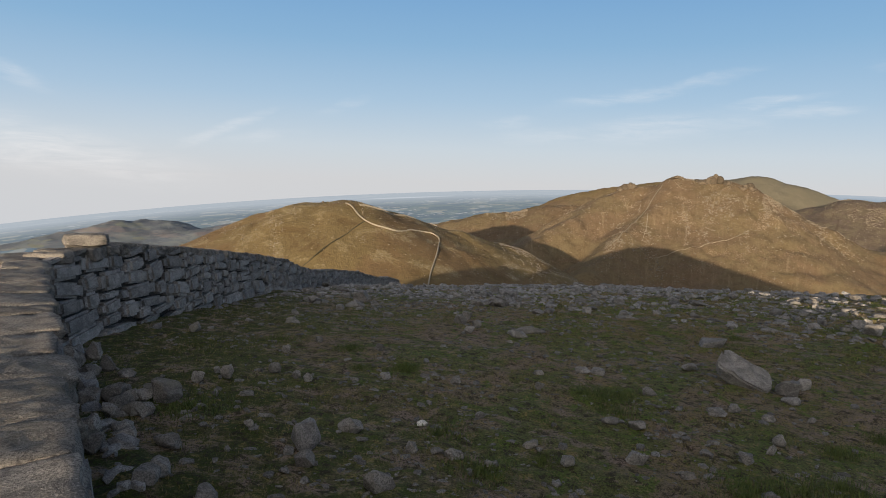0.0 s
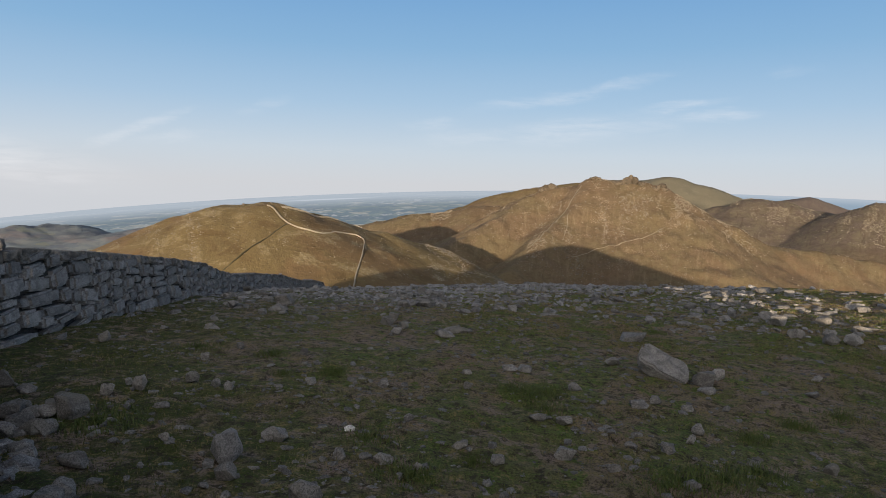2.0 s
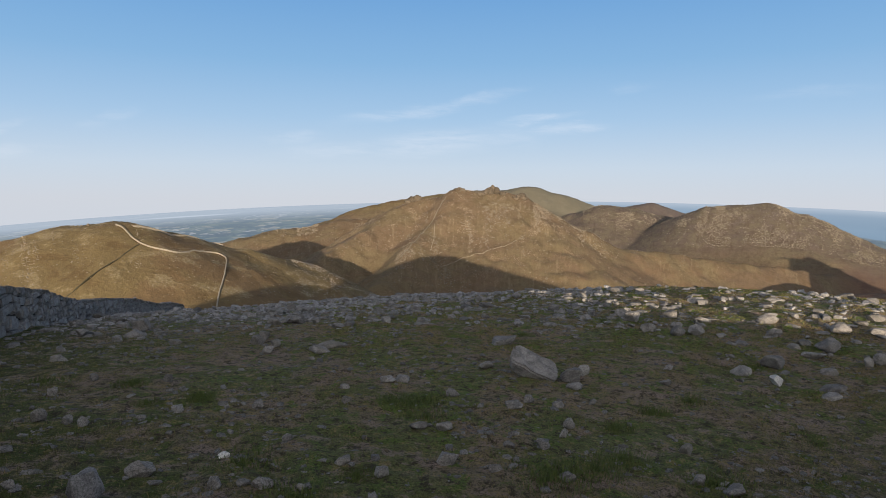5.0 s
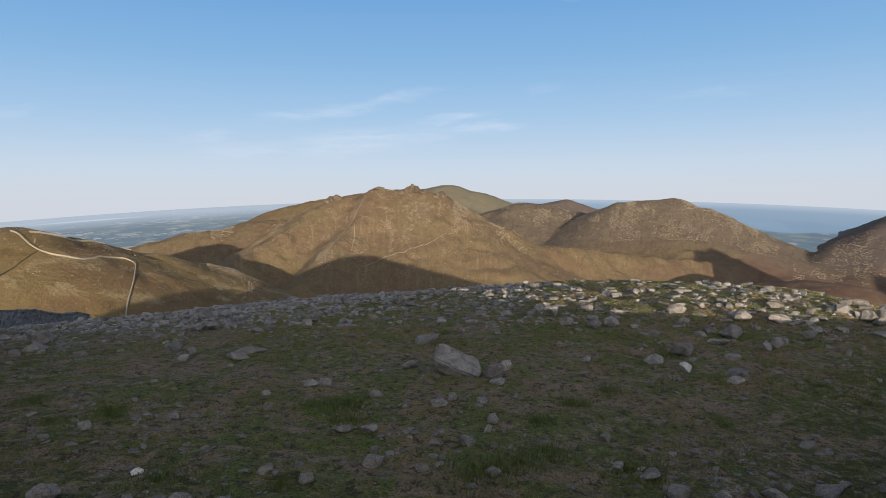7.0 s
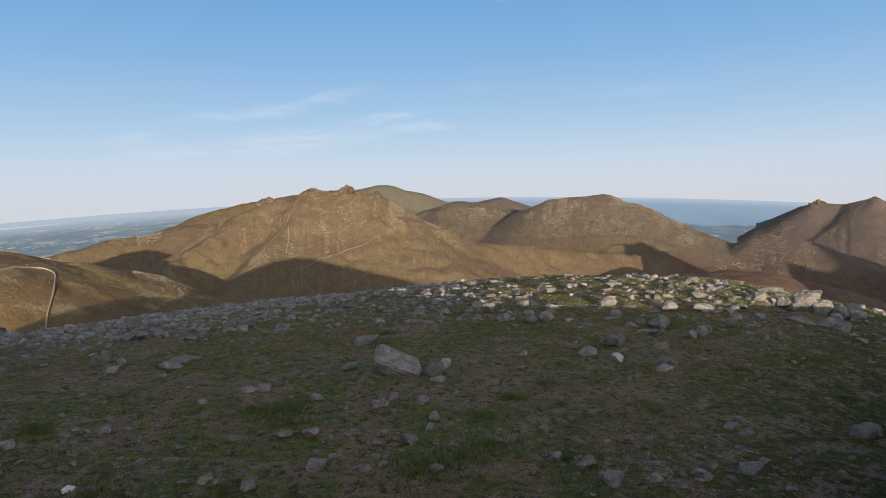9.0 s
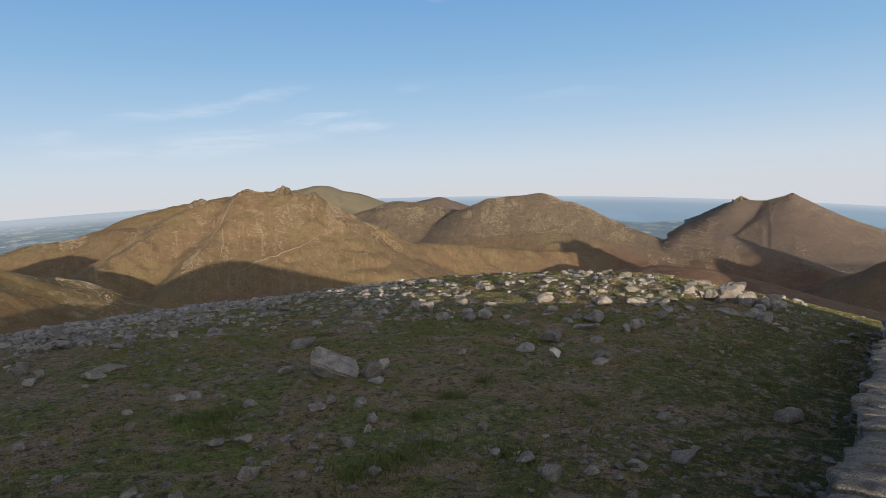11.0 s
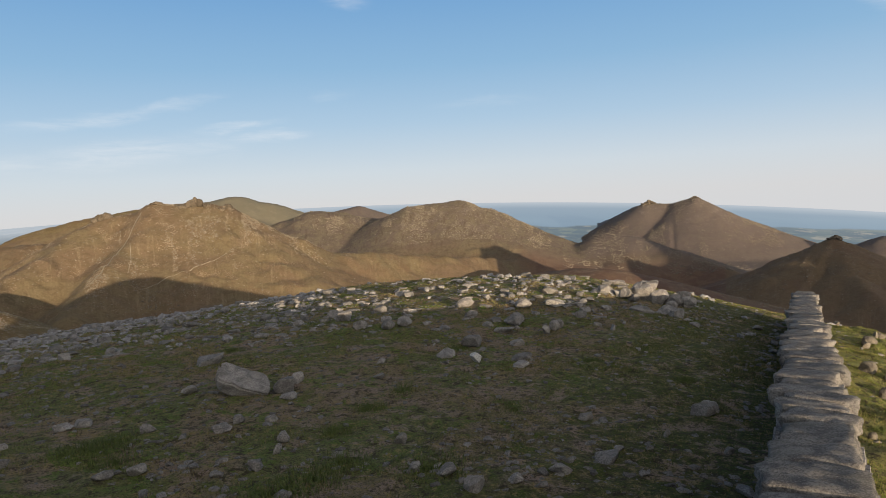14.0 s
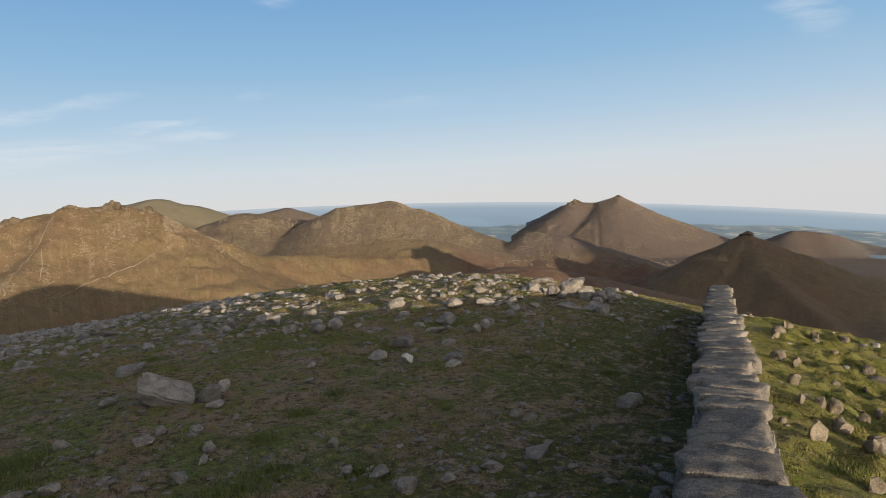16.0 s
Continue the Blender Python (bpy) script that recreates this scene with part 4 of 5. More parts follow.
def block_mesh(seed):
    """A plain split block for the far screes, about one metre long."""
    q = random.Random(seed)
    bm = bmesh.new()
    for k in range(8):
        v = [q.uniform(0.3, 0.55) * (1 if k >> j & 1 else -1) for j in range(3)]
        bm.verts.new((v[0], v[1] * 0.8, v[2] * 0.7 + 0.2))
    bmesh.ops.convex_hull(bm, input=bm.verts)
    bmesh.ops.triangulate(bm, faces=bm.faces)
    co = np.array([v.co[:] for v in bm.verts])
    bm.verts.index_update()
    tri = np.array([[v.index for v in f.verts] for f in bm.faces])
    bm.free()
    return co, tri


FAR_BLOCKS = [block_mesh(700 + k) for k in range(6)]
SCREE_STONE = granite("scree_granite", (0.265, 0.23, 0.185), (0.17, 0.148, 0.115), (0.2, 0.175, 0.13))


def scree(name, label, count, bearings, radii, size, foot, full, seed, thin=0.0):
    """Blocks in patches and in streams down the slope, from foot metres over the valley up to full."""
    g = np.random.default_rng(seed)
    b, r = g.uniform(*bearings, 14 * count), np.sqrt(g.uniform(radii[0] ** 2, radii[1] ** 2, 14 * count))
    x, y = plan_xy(b, r)
    patch = rough(x, y, 110, 4, seed) + 0.8 * rough(np.radians(b) * 1800, r * 0.14, 20, 3, seed + 9)
    z = terrain(x, y)[0]
    chance = np.clip((z - base(b, r) - foot) / (full - foot), 0, 1) * (0.035 + np.clip(patch * 0.9 - 0.25 + thin, 0, 0.75) ** 1.6)
    pick_ = np.flatnonzero(g.random(len(b)) < chance)[:count]
    verts, tris, k = [], [], 0
    for i in pick_:
        co, tri = FAR_BLOCKS[i % len(FAR_BLOCKS)]
        w, a = size[0] + (size[1] - size[0]) * g.random() ** 2.5, g.uniform(0, 6.28)
        c, q = math.cos(a) * w, math.sin(a) * w
        verts.append(co @ np.array(((c, -q, 0), (q, c, 0), (0, 0, w * g.uniform(0.5, 1)))).T + np.array((x[i], y[i], z[i])))
        tris.append(tri + k)
        k += len(co)
    tagged(new(name, add_mesh(name, np.concatenate(verts), np.concatenate(tris), SCREE_STONE, False)), label, "scree", kind="stuff")


scree("mountain_scree", "pale granite blocks strewn in streams down the tor mountain", 13000, (8, 42), (1330, 1860), (0.9, 3.4), 60, 260, 801)
scree("hill_scree", "pale stones strewn over the near grassy hill", 7000, (-24, 13), (760, 1110), (0.5, 1.7), 120, 300, 802)
scree("rim_scree", "grey scree along the near hill's stony flank", 2200, (5, 12.5), (900, 1180), (0.7, 2.2), 40, 140, 806, 0.5)
scree("ridge_scree", "scattered pale rocks on the low brown ridge", 2200, (0, 13), (2050, 2330), (1.4, 3.8), 20, 120, 803)
scree("dome_scree", "pale rock outcrops over the broad heathery dome", 9000, (30, 52), (2300, 2850), (1.6, 4.8), 30, 160, 804, 0.15)
scree("coast_scree", "pale granite slabs and blocks over the dark coastal peak", 12000, (53, 72), (2150, 3400), (1.8, 5.0), -30, 60, 805, 0.4)
scree("cone_scree", "grey stones on the flanks of the pointed hill", 4000, (64, 84), (1400, 2010), (0.8, 3.0), -20, 120, 807, 0.35)


def cairn(bearing, r):
    """A heap of stones on the near hill's top."""
    x, y, z = [float(v[0]) for v in height_at(bearing, r)]
    ob = new("cairn", TOR_MESHES[2])
    ob.location, ob.scale = (x, y, z - 0.5), (4.5, 4.5, 5.0)
    tagged(ob, "small pale stone cairn on the near hill's top", "cairn")


cairn(-10.45, 985)


# ---- boulders on the turf: (x, y, width, height) ----
def boulder(name, mesh, x, y, w, h, label, turn, sink=0.12, tip=0.0, group="boulders on the turf", category="boulder"):
    ob = new(name, mesh)
    lo, hi = Vector(mesh_low(mesh)), Vector(mesh_high(mesh))
    size = hi - lo
    h = min(h, 0.95 * w)
    ob.scale = (w / size.x, w / size.x, (h + sink * w) / size.z)
    ob.rotation_euler = (tip + pick.uniform(-0.16, 0.16), pick.uniform(-0.2, 0.2), turn)
    ob.location = (x, y, float(ground_at(x, y)) - sink * w)
    return tagged(ob, label, category, group)


def mesh_low(me):
    return [min(v.co[k] for v in me.vertices) for k in range(3)]


def mesh_high(me):
    return [max(v.co[k] for v in me.vertices) for k in range(3)]


pick = random.Random(5)
BOULDERS = {
    "small grey stone standing in the summit turf": [
        (-2.4, 7.5, 0.13, 0.16), (-1.3, 12.5, 0.18, 0.17), (-1.0, 10.4, 0.21, 0.11), (0.2, 10.4, 0.19, 0.15), (4.4, 8.2, 0.17, 0.22), (4.3, 9.7, 0.33, 0.13), (3.9, 7.9, 0.24, 0.13), (-0.4, 7.3, 0.16, 0.14), (-4.1, 7.5, 0.19, 0.22), (2.9, 7.2, 0.21, 0.10), (-2.7, 19.6, 0.70, 0.24), (-1.5, 17.2, 0.37, 0.14), (1.7, 11.3, 0.19, 0.10), (5.9, 9.9, 0.19, 0.11), (6.7, 5.2, 0.29, 0.11), (22.5, 11.9, 0.58, 0.35), (12.7, 11.1, 0.43, 0.14), (1.1, 7.8, 0.24, 0.10), (3.7, 6.8, 0.23, 0.11), (11.7, 15.1, 0.46, 0.29), (6.0, 5.3, 0.19, 0.09), (9.1, 4.1, 0.19, 0.09), (15.2, 11.7, 0.32, 0.25), (14.3, 11.4, 0.3, 0.22), (14.8, 11.5, 0.36, 0.3)],
    "grey granite boulder tumbled at the wall's foot": [
        (-5.3, 13.4, 0.28, 0.21), (-3.0, 11.9, 0.18, 0.31), (-3.4, 9.6, 0.26, 0.41), (-3.6, 9.8, 0.12, 0.27), (-2.8, 10.2, 0.23, 0.21), (-2.2, 9.9, 0.17, 0.19),
        (-2.4, 10.0, 0.15, 0.17), (-3.8, 8.3, 0.46, 0.28), (-3.7, 9.2, 0.20, 0.27), (-5.7, 10.1, 0.42, 0.31), (-5.3, 9.2, 0.33, 0.19), (-5.2, 9.6, 0.30, 0.26),
        (-4.6, 7.9, 0.32, 0.22), (-4.5, 8.5, 0.30, 0.12), (-4.1, 8.1, 0.17, 0.25), (-3.7, 6.3, 0.25, 0.28), (-5.7, 9.4, 0.44, 0.40), (-4.0, 6.8, 0.30, 0.27),
        (-5.1, 8.5, 0.36, 0.22), (-4.8, 9.3, 0.29, 0.13)],
    "grey granite stone bedded in short turf": [
        (-1.5, 6.5, 0.26, 0.17), (-1.2, 7.9, 0.38, 0.20), (-0.7, 6.1, 0.37, 0.22), (0.6, 17.3, 0.34, 0.28), (0.8, 16.0, 0.26, 0.20), (-3.7, 15.4, 0.42, 0.14),
        (2.1, 15.6, 0.84, 0.17), (-2.8, 21.3, 0.64, 0.38), (-2.6, 12.9, 0.17, 0.14), (1.6, 10.4, 0.18, 0.12), (0.5, 8.7, 0.18, 0.10), (0.5, 7.0, 0.11, 0.08),
        (0.1, 7.2, 0.28, 0.12), (1.5, 7.3, 0.19, 0.13), (2.9, 11.8, 0.31, 0.13), (-3.1, 18.9, 0.30, 0.17)],
    "weathered grey stone half sunk in heathy turf": [
        (6.5, 15.3, 0.88, 0.21), (2.6, 11.7, 0.32, 0.13), (3.5, 10.6, 0.28, 0.14), (4.7, 10.0, 0.20, 0.14),
        (5.1, 9.7, 0.26, 0.12), (4.7, 8.6, 0.20, 0.31), (2.4, 7.6, 0.34, 0.15), (2.8, 8.9, 0.26, 0.14), (2.4, 8.9, 0.29, 0.10), (4.9, 12.5, 0.34, 0.14),
        (9.0, 11.9, 0.27, 0.13), (10.5, 11.4, 0.55, 0.17), (0.4, 16.5, 0.35, 0.26), (0.6, 15.4, 0.27, 0.19), (1.8, 15.1, 0.59, 0.16), (6.0, 7.5, 0.18, 0.19)],
    "pale granite boulder lit by low sun on the knoll": [
        (11.8, 17.4, 0.58, 0.43), (11.3, 15.9, 0.57, 0.33), (12.3, 15.0, 0.53, 0.42), (12.2, 15.8, 0.41, 0.27), (13.6, 16.4, 0.55, 0.20), (16.6, 20.4, 0.68, 0.32),
        (15.4, 15.7, 0.72, 0.41), (14.4, 14.4, 0.59, 0.28), (14.5, 12.8, 0.66, 0.46), (16.5, 14.1, 0.63, 0.41), (17.5, 13.6, 0.76, 0.34), (19.4, 15.3, 0.72, 0.30),
        (17.6, 20.1, 0.41, 0.23), (18.1, 19.8, 0.41, 0.23), (19.4, 19.5, 0.85, 0.24), (11.8, 11.8, 0.66, 0.40), (12.7, 19.1, 0.39, 0.24), (15.1, 19.6, 0.64, 0.17),
        (16.7, 15.9, 0.32, 0.24), (18.5, 13.2, 0.58, 0.23)],
    "warm lit granite block in the stone pile": [
        (21.2, 13.4, 0.64, 0.42), (24.5, 13.6, 0.43, 0.43), (24.5, 12.7, 0.71, 0.47), (25.0, 16.0, 0.91, 0.30), (19.9, 10.5, 0.58, 0.46),
        (20.2, 11.1, 0.79, 0.32), (19.7, 11.7, 0.98, 0.27), (11.4, 5.5, 0.46, 0.22), (21.0, 14.3, 0.52, 0.22), (18.7, 12.4, 0.50, 0.19), (29.6, 14.9, 0.51, 0.28),
        (19.0, 14.2, 0.41, 0.20)],
    "flat grey stone sunk in shaded grass": [
        (5.5, 5.5, 0.31, 0.16), (7.6, 5.1, 0.49, 0.13), (11.0, 5.4, 0.45, 0.21), (9.1, 6.5, 0.35, 0.10), (11.0, 9.6, 0.51, 0.10), (5.6, 6.1, 0.30, 0.10),
        (11.6, 10.0, 0.61, 0.12), (6.0, 7.5, 0.22, 0.15), (5.4, 6.5, 0.23, 0.11), (9.2, 5.1, 0.22, 0.11)],
    "brown-grey granite boulder half sunk in the sunny grass slope": [
        (16.1, 3.9, 0.31, 0.21), (14.0, 3.3, 0.29, 0.20), (13.4, 2.5, 0.29, 0.21), (15.1, 2.2, 0.29, 0.18), (12.8, 1.9, 0.37, 0.29), (23.4, 6.1, 0.41, 0.23), (25.6, 5.5, 0.48, 0.26), (27.8, 7.0, 0.40, 0.27), (21.1, 3.2, 0.44, 0.31), (12.4, 3.2, 0.18, 0.13), (18.5, 4.4, 0.29, 0.19), (22.0, 4.2, 0.27, 0.15), (17.2, 3.3, 0.24, 0.11), (17.9, 2.8, 0.27, 0.12)],
    "granite boulder on the sunny grass slope beyond the wall": [
        (11.7, 2.5, 0.54, 0.41), (14.4, 2.8, 0.33, 0.43), (14.3, 3.0, 0.25, 0.38), (14.5, 3.3, 0.38, 0.18), (13.1, 2.4, 0.35, 0.21), (12.1, 1.8, 0.47, 0.36),
        (10.1, 1.5, 0.39, 0.27), (14.4, 2.3, 0.25, 0.18), (19.6, 2.8, 0.68, 0.24), (18.7, 4.9, 0.47, 0.27), (24.0, 6.2, 0.55, 0.30), (28.1, 6.9, 0.35, 0.25),
        (31.7, 9.4, 0.40, 0.28), (24.9, 5.3, 0.35, 0.17), (16.7, 4.0, 0.29, 0.18), (19.6, 4.6, 0.31, 0.21), (18.7, 3.6, 0.33, 0.13), (26.3, 4.7, 0.37, 0.18)],
}
for label, rows in BOULDERS.items():
    for x, y, w, h in rows:
        flat = 0.72 if label.startswith(("pale", "warm")) else 1.0
        sunny_slope = "sunny" in label
        mesh = SLOPE_MESHES[pick.randrange(8)] if sunny_slope else BOULDER_MESHES[pick.randrange(15)]
        boulder("boulder", mesh, x, y, w * 0.93, h * flat * (0.8 if sunny_slope else 1), label, pick.choice((0, 3.14)) + pick.uniform(-0.5, 0.5), 0.22 if sunny_slope else 0.12)
# the pile at the knoll's edge: sideways, back, up, width, height, tip
for k, (side, deep, lift, w, h, tip) in enumerate(((-0.8, 0, 0, 0.95, 0.55, 0.2), (-0.1, 0.15, 0, 1.1, 0.85, 0.1), (0.5, -0.05, 0, 0.85, 0.7, -0.3), (0.95, 0.1, 0, 0.7, 0.5, 0.3),
                                                  (0.15, 0.1, 0.55, 0.85, 0.4, 0.2), (-0.45, -0.35, 0, 0.55, 0.35, 0), (0.8, -0.45, 0, 0.5, 0.3, 0.1), (1.4, 0.1, 0, 0.65, 0.5, -0.2), (-1.5, 0.2, 0, 0.7, 0.4, 0.1))):
    x, y = 21.7 + 0.5 * side + 0.866 * deep, 12.6 - 0.866 * side + 0.5 * deep
    ob = boulder("boulder", BOULDER_MESHES[(3 * k + 4) % 15], x, y, 0.82 * w, 0.8 * h, "angular sunlit granite block piled on the knoll's edge", -1.05 + 0.4 * (k % 3 - 1), 0.1, tip)
    ob.location.z += 0.8 * lift
boulder("boulder", rock_mesh("round_boulder", 301, STONE, (1, 0.9, 1.0), 26, 0.05, True), -1.6, 7.1, 0.34, 0.36, "rounded pale grey boulder on dark turf", 0.4)

boulder("boulder", rock_mesh("squared_boulder", 321, TURF_STONE, (1, 0.9, 0.8), 30, 0.04, True, 0.5), 6.25, 11.35, 0.42, 0.3, "squared grey boulder beside the leaning slab", -0.4, 0.05)
boulder("boulder", rock_mesh("upright_boulder", 322, TURF_STONE, (1, 0.8, 1.1), 24, 0.04, True, 0.7), 6.75, 11.75, 0.26, 0.24, "small upright grey stone beside the squared boulder", 0.2, 0.05)
boulder("boulder", rock_mesh("low_boulder", 323, TURF_STONE, (1, 0.7, 0.4), 20, 0.04, True, 0.9), 6.1, 10.9, 0.34, 0.12, "low grey stone in front of the squared boulder", 0.5, 0.08)


def split_slab(seed, long, wide, thick):
    """A thick split slab with a flat top and broken, slightly worn edges, its foot at z = 0."""
    q = random.Random(seed)
    bm = bmesh.new()
    for k in range(9):
        a = 6.283 * (k + q.uniform(-0.25, 0.25)) / 9
        x, y = [math.copysign(abs(c) ** 0.45, c) for c in (math.cos(a), math.sin(a))]
        for z, grow in ((0, q.uniform(0.82, 0.95)), (thick * q.uniform(0.95, 1.03) * (1 - 0.22 * x), 1.0)):
            bm.verts.new((x * long / 2 * grow, y * wide / 2 * grow, z))
    bmesh.ops.convex_hull(bm, input=bm.verts)
    bmesh.ops.dissolve_limit(bm, angle_limit=radians(8), verts=bm.verts, edges=bm.edges)
    bmesh.ops.bevel(bm, geom=bm.edges[:], offset=0.06, segments=2, affect="EDGES", clamp_overlap=True)
    bmesh.ops.triangulate(bm, faces=bm.faces)
    bmesh.ops.subdivide_edges(bm, edges=[e for e in bm.edges if e.calc_length() > 0.12], cuts=2, use_grid_fill=True)
    bmesh.ops.triangulate(bm, faces=bm.faces)
    for v in bm.verts:
        v.co += noise.noise_vector(v.co * 4) * 0.035 + noise.noise_vector(v.co * 13) * 0.012
    me = bpy.data.meshes.new("slab_boulder")
    bm.to_mesh(me)
    bm.free()
    me.materials.append(TURF_STONE)
    return me


lean_rock = new("boulder", split_slab(5, 1.08, 0.68, 0.27))
lean_rock.rotation_euler = (Matrix.Rotation(0.36, 3, Vector((0.42, 0.9, 0))) @ Matrix.Rotation(0.4, 3, Vector((0.9, -0.42, 0))) @ Matrix.Rotation(-0.43, 3, "Z")).to_euler()
lean_rock.location = (5.6, 11.8, float(ground_at(5.6, 11.8)) + 0.05)
tagged(lean_rock, "large leaning grey granite slab boulder on the turf", "boulder", "boulders on the turf")
boulder("stone", rock_mesh("white_stone", 307, WHITE, (1, 0.6, 0.5), 12, 0.05), -0.3, 8.3, 0.15, 0.07, "small white stone on the turf", 0.3, category="stone")
boulder("stone", rock_mesh("white_stone", 309, WHITE, (1, 0.8, 0.8), 14, 0.05), 10.6, 10.5, 0.29, 0.22, "white rounded stone on the turf", 0.1, category="stone")


# ---- loose stones between them ----
def stony(x, y):
    """How thick the stones lie: a belt along the brow, the knoll, else few."""
    r, b = math.hypot(x, y), math.degrees(math.atan2(x, y))
    belt = max(0, min(1, (r - 17) / 9)) * max(0, min(1, (38 - b) / 8)) * max(0, min(1, (62 - r) / 10))
    knoll = max(0, 1 - math.hypot(x - 19, y - 17) / 11)
    patch = 0.5 + 0.5 * float(lattice(x / 3.0, y / 3.0, 9))
    return (0.1 if b < 74 else 0.03) * patch + belt * (0.35 + 0.65 * patch) + 0.55 * knoll * (0.3 + 0.7 * patch) + (0.02 * patch if b > 74 else 0)


def near_wall(x, y):
    for run in (RUN_WEST, RUN_NORTH, RUN_EAST):
        d = Vector((x, y)) - run.a
        if -0.5 < d.dot(run.along) < run.length + 0.5 and abs(d.dot(run.right)) < 0.6:
            return True
    return False


def somewhere(r, inner, outer, even=0.0):
    while True:
        b, d = r.uniform(-31, 86), math.sqrt(r.uniform(inner ** 2, outer ** 2))
        x, y = toward(b, d)
        if r.random() < max(stony(x, y), (even if b < 73 else 0) * (0.15 + 0.85 * max(0, float(lattice(x / 1.6, y / 1.6, 8))))) and not near_wall(x, y) and not (x < -6 and y > 11):
            return x, y, d


dice = random.Random(12)
for _ in range(290):
    x, y, d = somewhere(dice, 13, 46)
    w = dice.uniform(0.14, 0.3) + (0.35 * dice.random() ** 2 if d > 14 else 0)
    boulder("loose_stone", ROCKS[dice.randrange(15)], x, y, w, w * dice.uniform(0.2, 0.5), "loose grey granite stone on the summit turf", dice.uniform(0, 6.28),
            0.1, 0, "loose stones", "stone")

for _ in range(22):
    p = RUN_WEST.place(dice.uniform(3.5, 10.5), RUN_WEST.thick / 2 + 0.55 + abs(dice.gauss(0, 0.45)), 0)
    w = dice.uniform(0.18, 0.36)
    boulder("boulder", BOULDER_MESHES[dice.randrange(15)], p.x, p.y, w, w * dice.uniform(0.4, 0.7), "grey granite boulder tumbled at the wall's foot", dice.uniform(0, 6.28), 0.1, dice.uniform(-0.3, 0.3))

ROCK_DATA = []
for me in [rock_mesh("rubble", 130 + i, STONE, SHAPES[i % 5], 11 + i % 4 * 2, 0) for i in range(15)]:
    co = np.empty(len(me.vertices) * 3, np.float32)
    me.vertices.foreach_get("co", co)
    tri = np.empty(len(me.polygons) * 3, np.int32)
    me.loops.foreach_get("vertex_index", tri)
    ROCK_DATA.append((co.reshape(-1, 3), tri.reshape(-1, 3)))


def rubble(name, count, inner, outer, small, big, label, even=0.0, flat=1.0, round_=None, single=0, group=""):
    """Stones strewn by their density; the nearest few are stones of their own, the rest one mesh."""
    spots = []
    for _ in range(count):
        x, y, d = somewhere(dice, inner, outer, even)
        while round_ and math.hypot(x - round_[0], y - round_[1]) > round_[2]:
            x, y, d = somewhere(dice, inner, outer, even)
        w = small + (big - small) * dice.random() ** 2.2
        spots.append((d / w, x, y, w, dice.randrange(15), dice.uniform(0, 6.28), flat * dice.uniform(0.6, 1.25)))
    spots.sort()
    for _, x, y, w, i, a, tall in spots[:single]:
        ob = new(name.removesuffix("s"), ROCKS[i])
        ob.location, ob.scale, ob.rotation_euler = (x, y, float(ground_at(x, y)) - 0.13 * w), (w, w, w * tall), (0, 0, a)
        tagged(ob, label, "stone", group)
    verts, tris, k = [], [], 0
    for _, x, y, w, i, a, tall in spots[single:]:
        co, tri = ROCK_DATA[i]
        c, s = math.cos(a) * w, math.sin(a) * w
        spin = np.array(((c, -s, 0), (s, c, 0), (0, 0, w * tall)))
        verts.append(co @ spin.T + np.array((x, y, float(ground_at(x, y)) - 0.13 * w)))
        tris.append(tri + k)
        k += len(co)
    ob = new(name if not single else name.replace("stones", "rubble"), add_mesh(name, np.concatenate(verts), np.concatenate(tris), TURF_STONE if inner < 18 else STONE, False))
    tagged(ob, REST.get(name, label), "stones", kind="stuff")


REST = {"brow_stones": "dense belt of grey granite stones along the brow", "knoll_stones": "small angular tan stones crowded on the sunlit knoll"}


def foot_stones(run, side, count, label):
    verts, tris, k = [], [], 0
    for _ in range(count):
        p = run.place(dice.uniform(0, run.length), side * (run.thick / 2 + 0.36 + abs(dice.gauss(0, 0.16))), 0)
        w = dice.uniform(0.1, 0.4)
        co, tri = ROCK_DATA[dice.randrange(15)]
        a = dice.uniform(0, 6.28)
        c, s = math.cos(a) * w, math.sin(a) * w
        spin = np.array(((c, -s, 0), (s, c, 0), (0, 0, w)))
        verts.append(co @ spin.T + np.array((p.x, p.y, float(ground_at(p.x, p.y)) - 0.2 * w)))
        tris.append(tri + k)
        k += len(co)
    tagged(new("wall_foot_stones", add_mesh("wall_foot_stones", np.concatenate(verts), np.concatenate(tris), STONE, False)), label, "stones", kind="stuff")


foot_stones(RUN_WEST, 1, 120, "fallen grey stones along the wall's foot")
foot_stones(RUN_NORTH, 1, 110, "small fallen stones along the shaded wall's foot")
foot_stones(RUN_EAST, -1, 60, "dark fallen stones along the wall's foot")
rubble("turf_stones", 9000, 4.2, 26, 0.04, 0.19, "many small flat grey stones half hidden in the turf", 1.0, 0.8)
rubble("knoll_stones", 480, 15, 34, 0.14, 0.5, "angular tan granite stone on the sunlit knoll", 0.0, 0.7, (19, 17, 11), 220, "stones on the knoll")
rubble("scattered_stones", 3500, 4.5, 60, 0.05, 0.24, "small grey granite stones scattered over the turf")
rubble("brow_stones", 7000, 19, 60, 0.15, 0.56, "grey granite stone in the stony belt along the brow", 0.0, 0.85, None, 290, "stones along the brow")


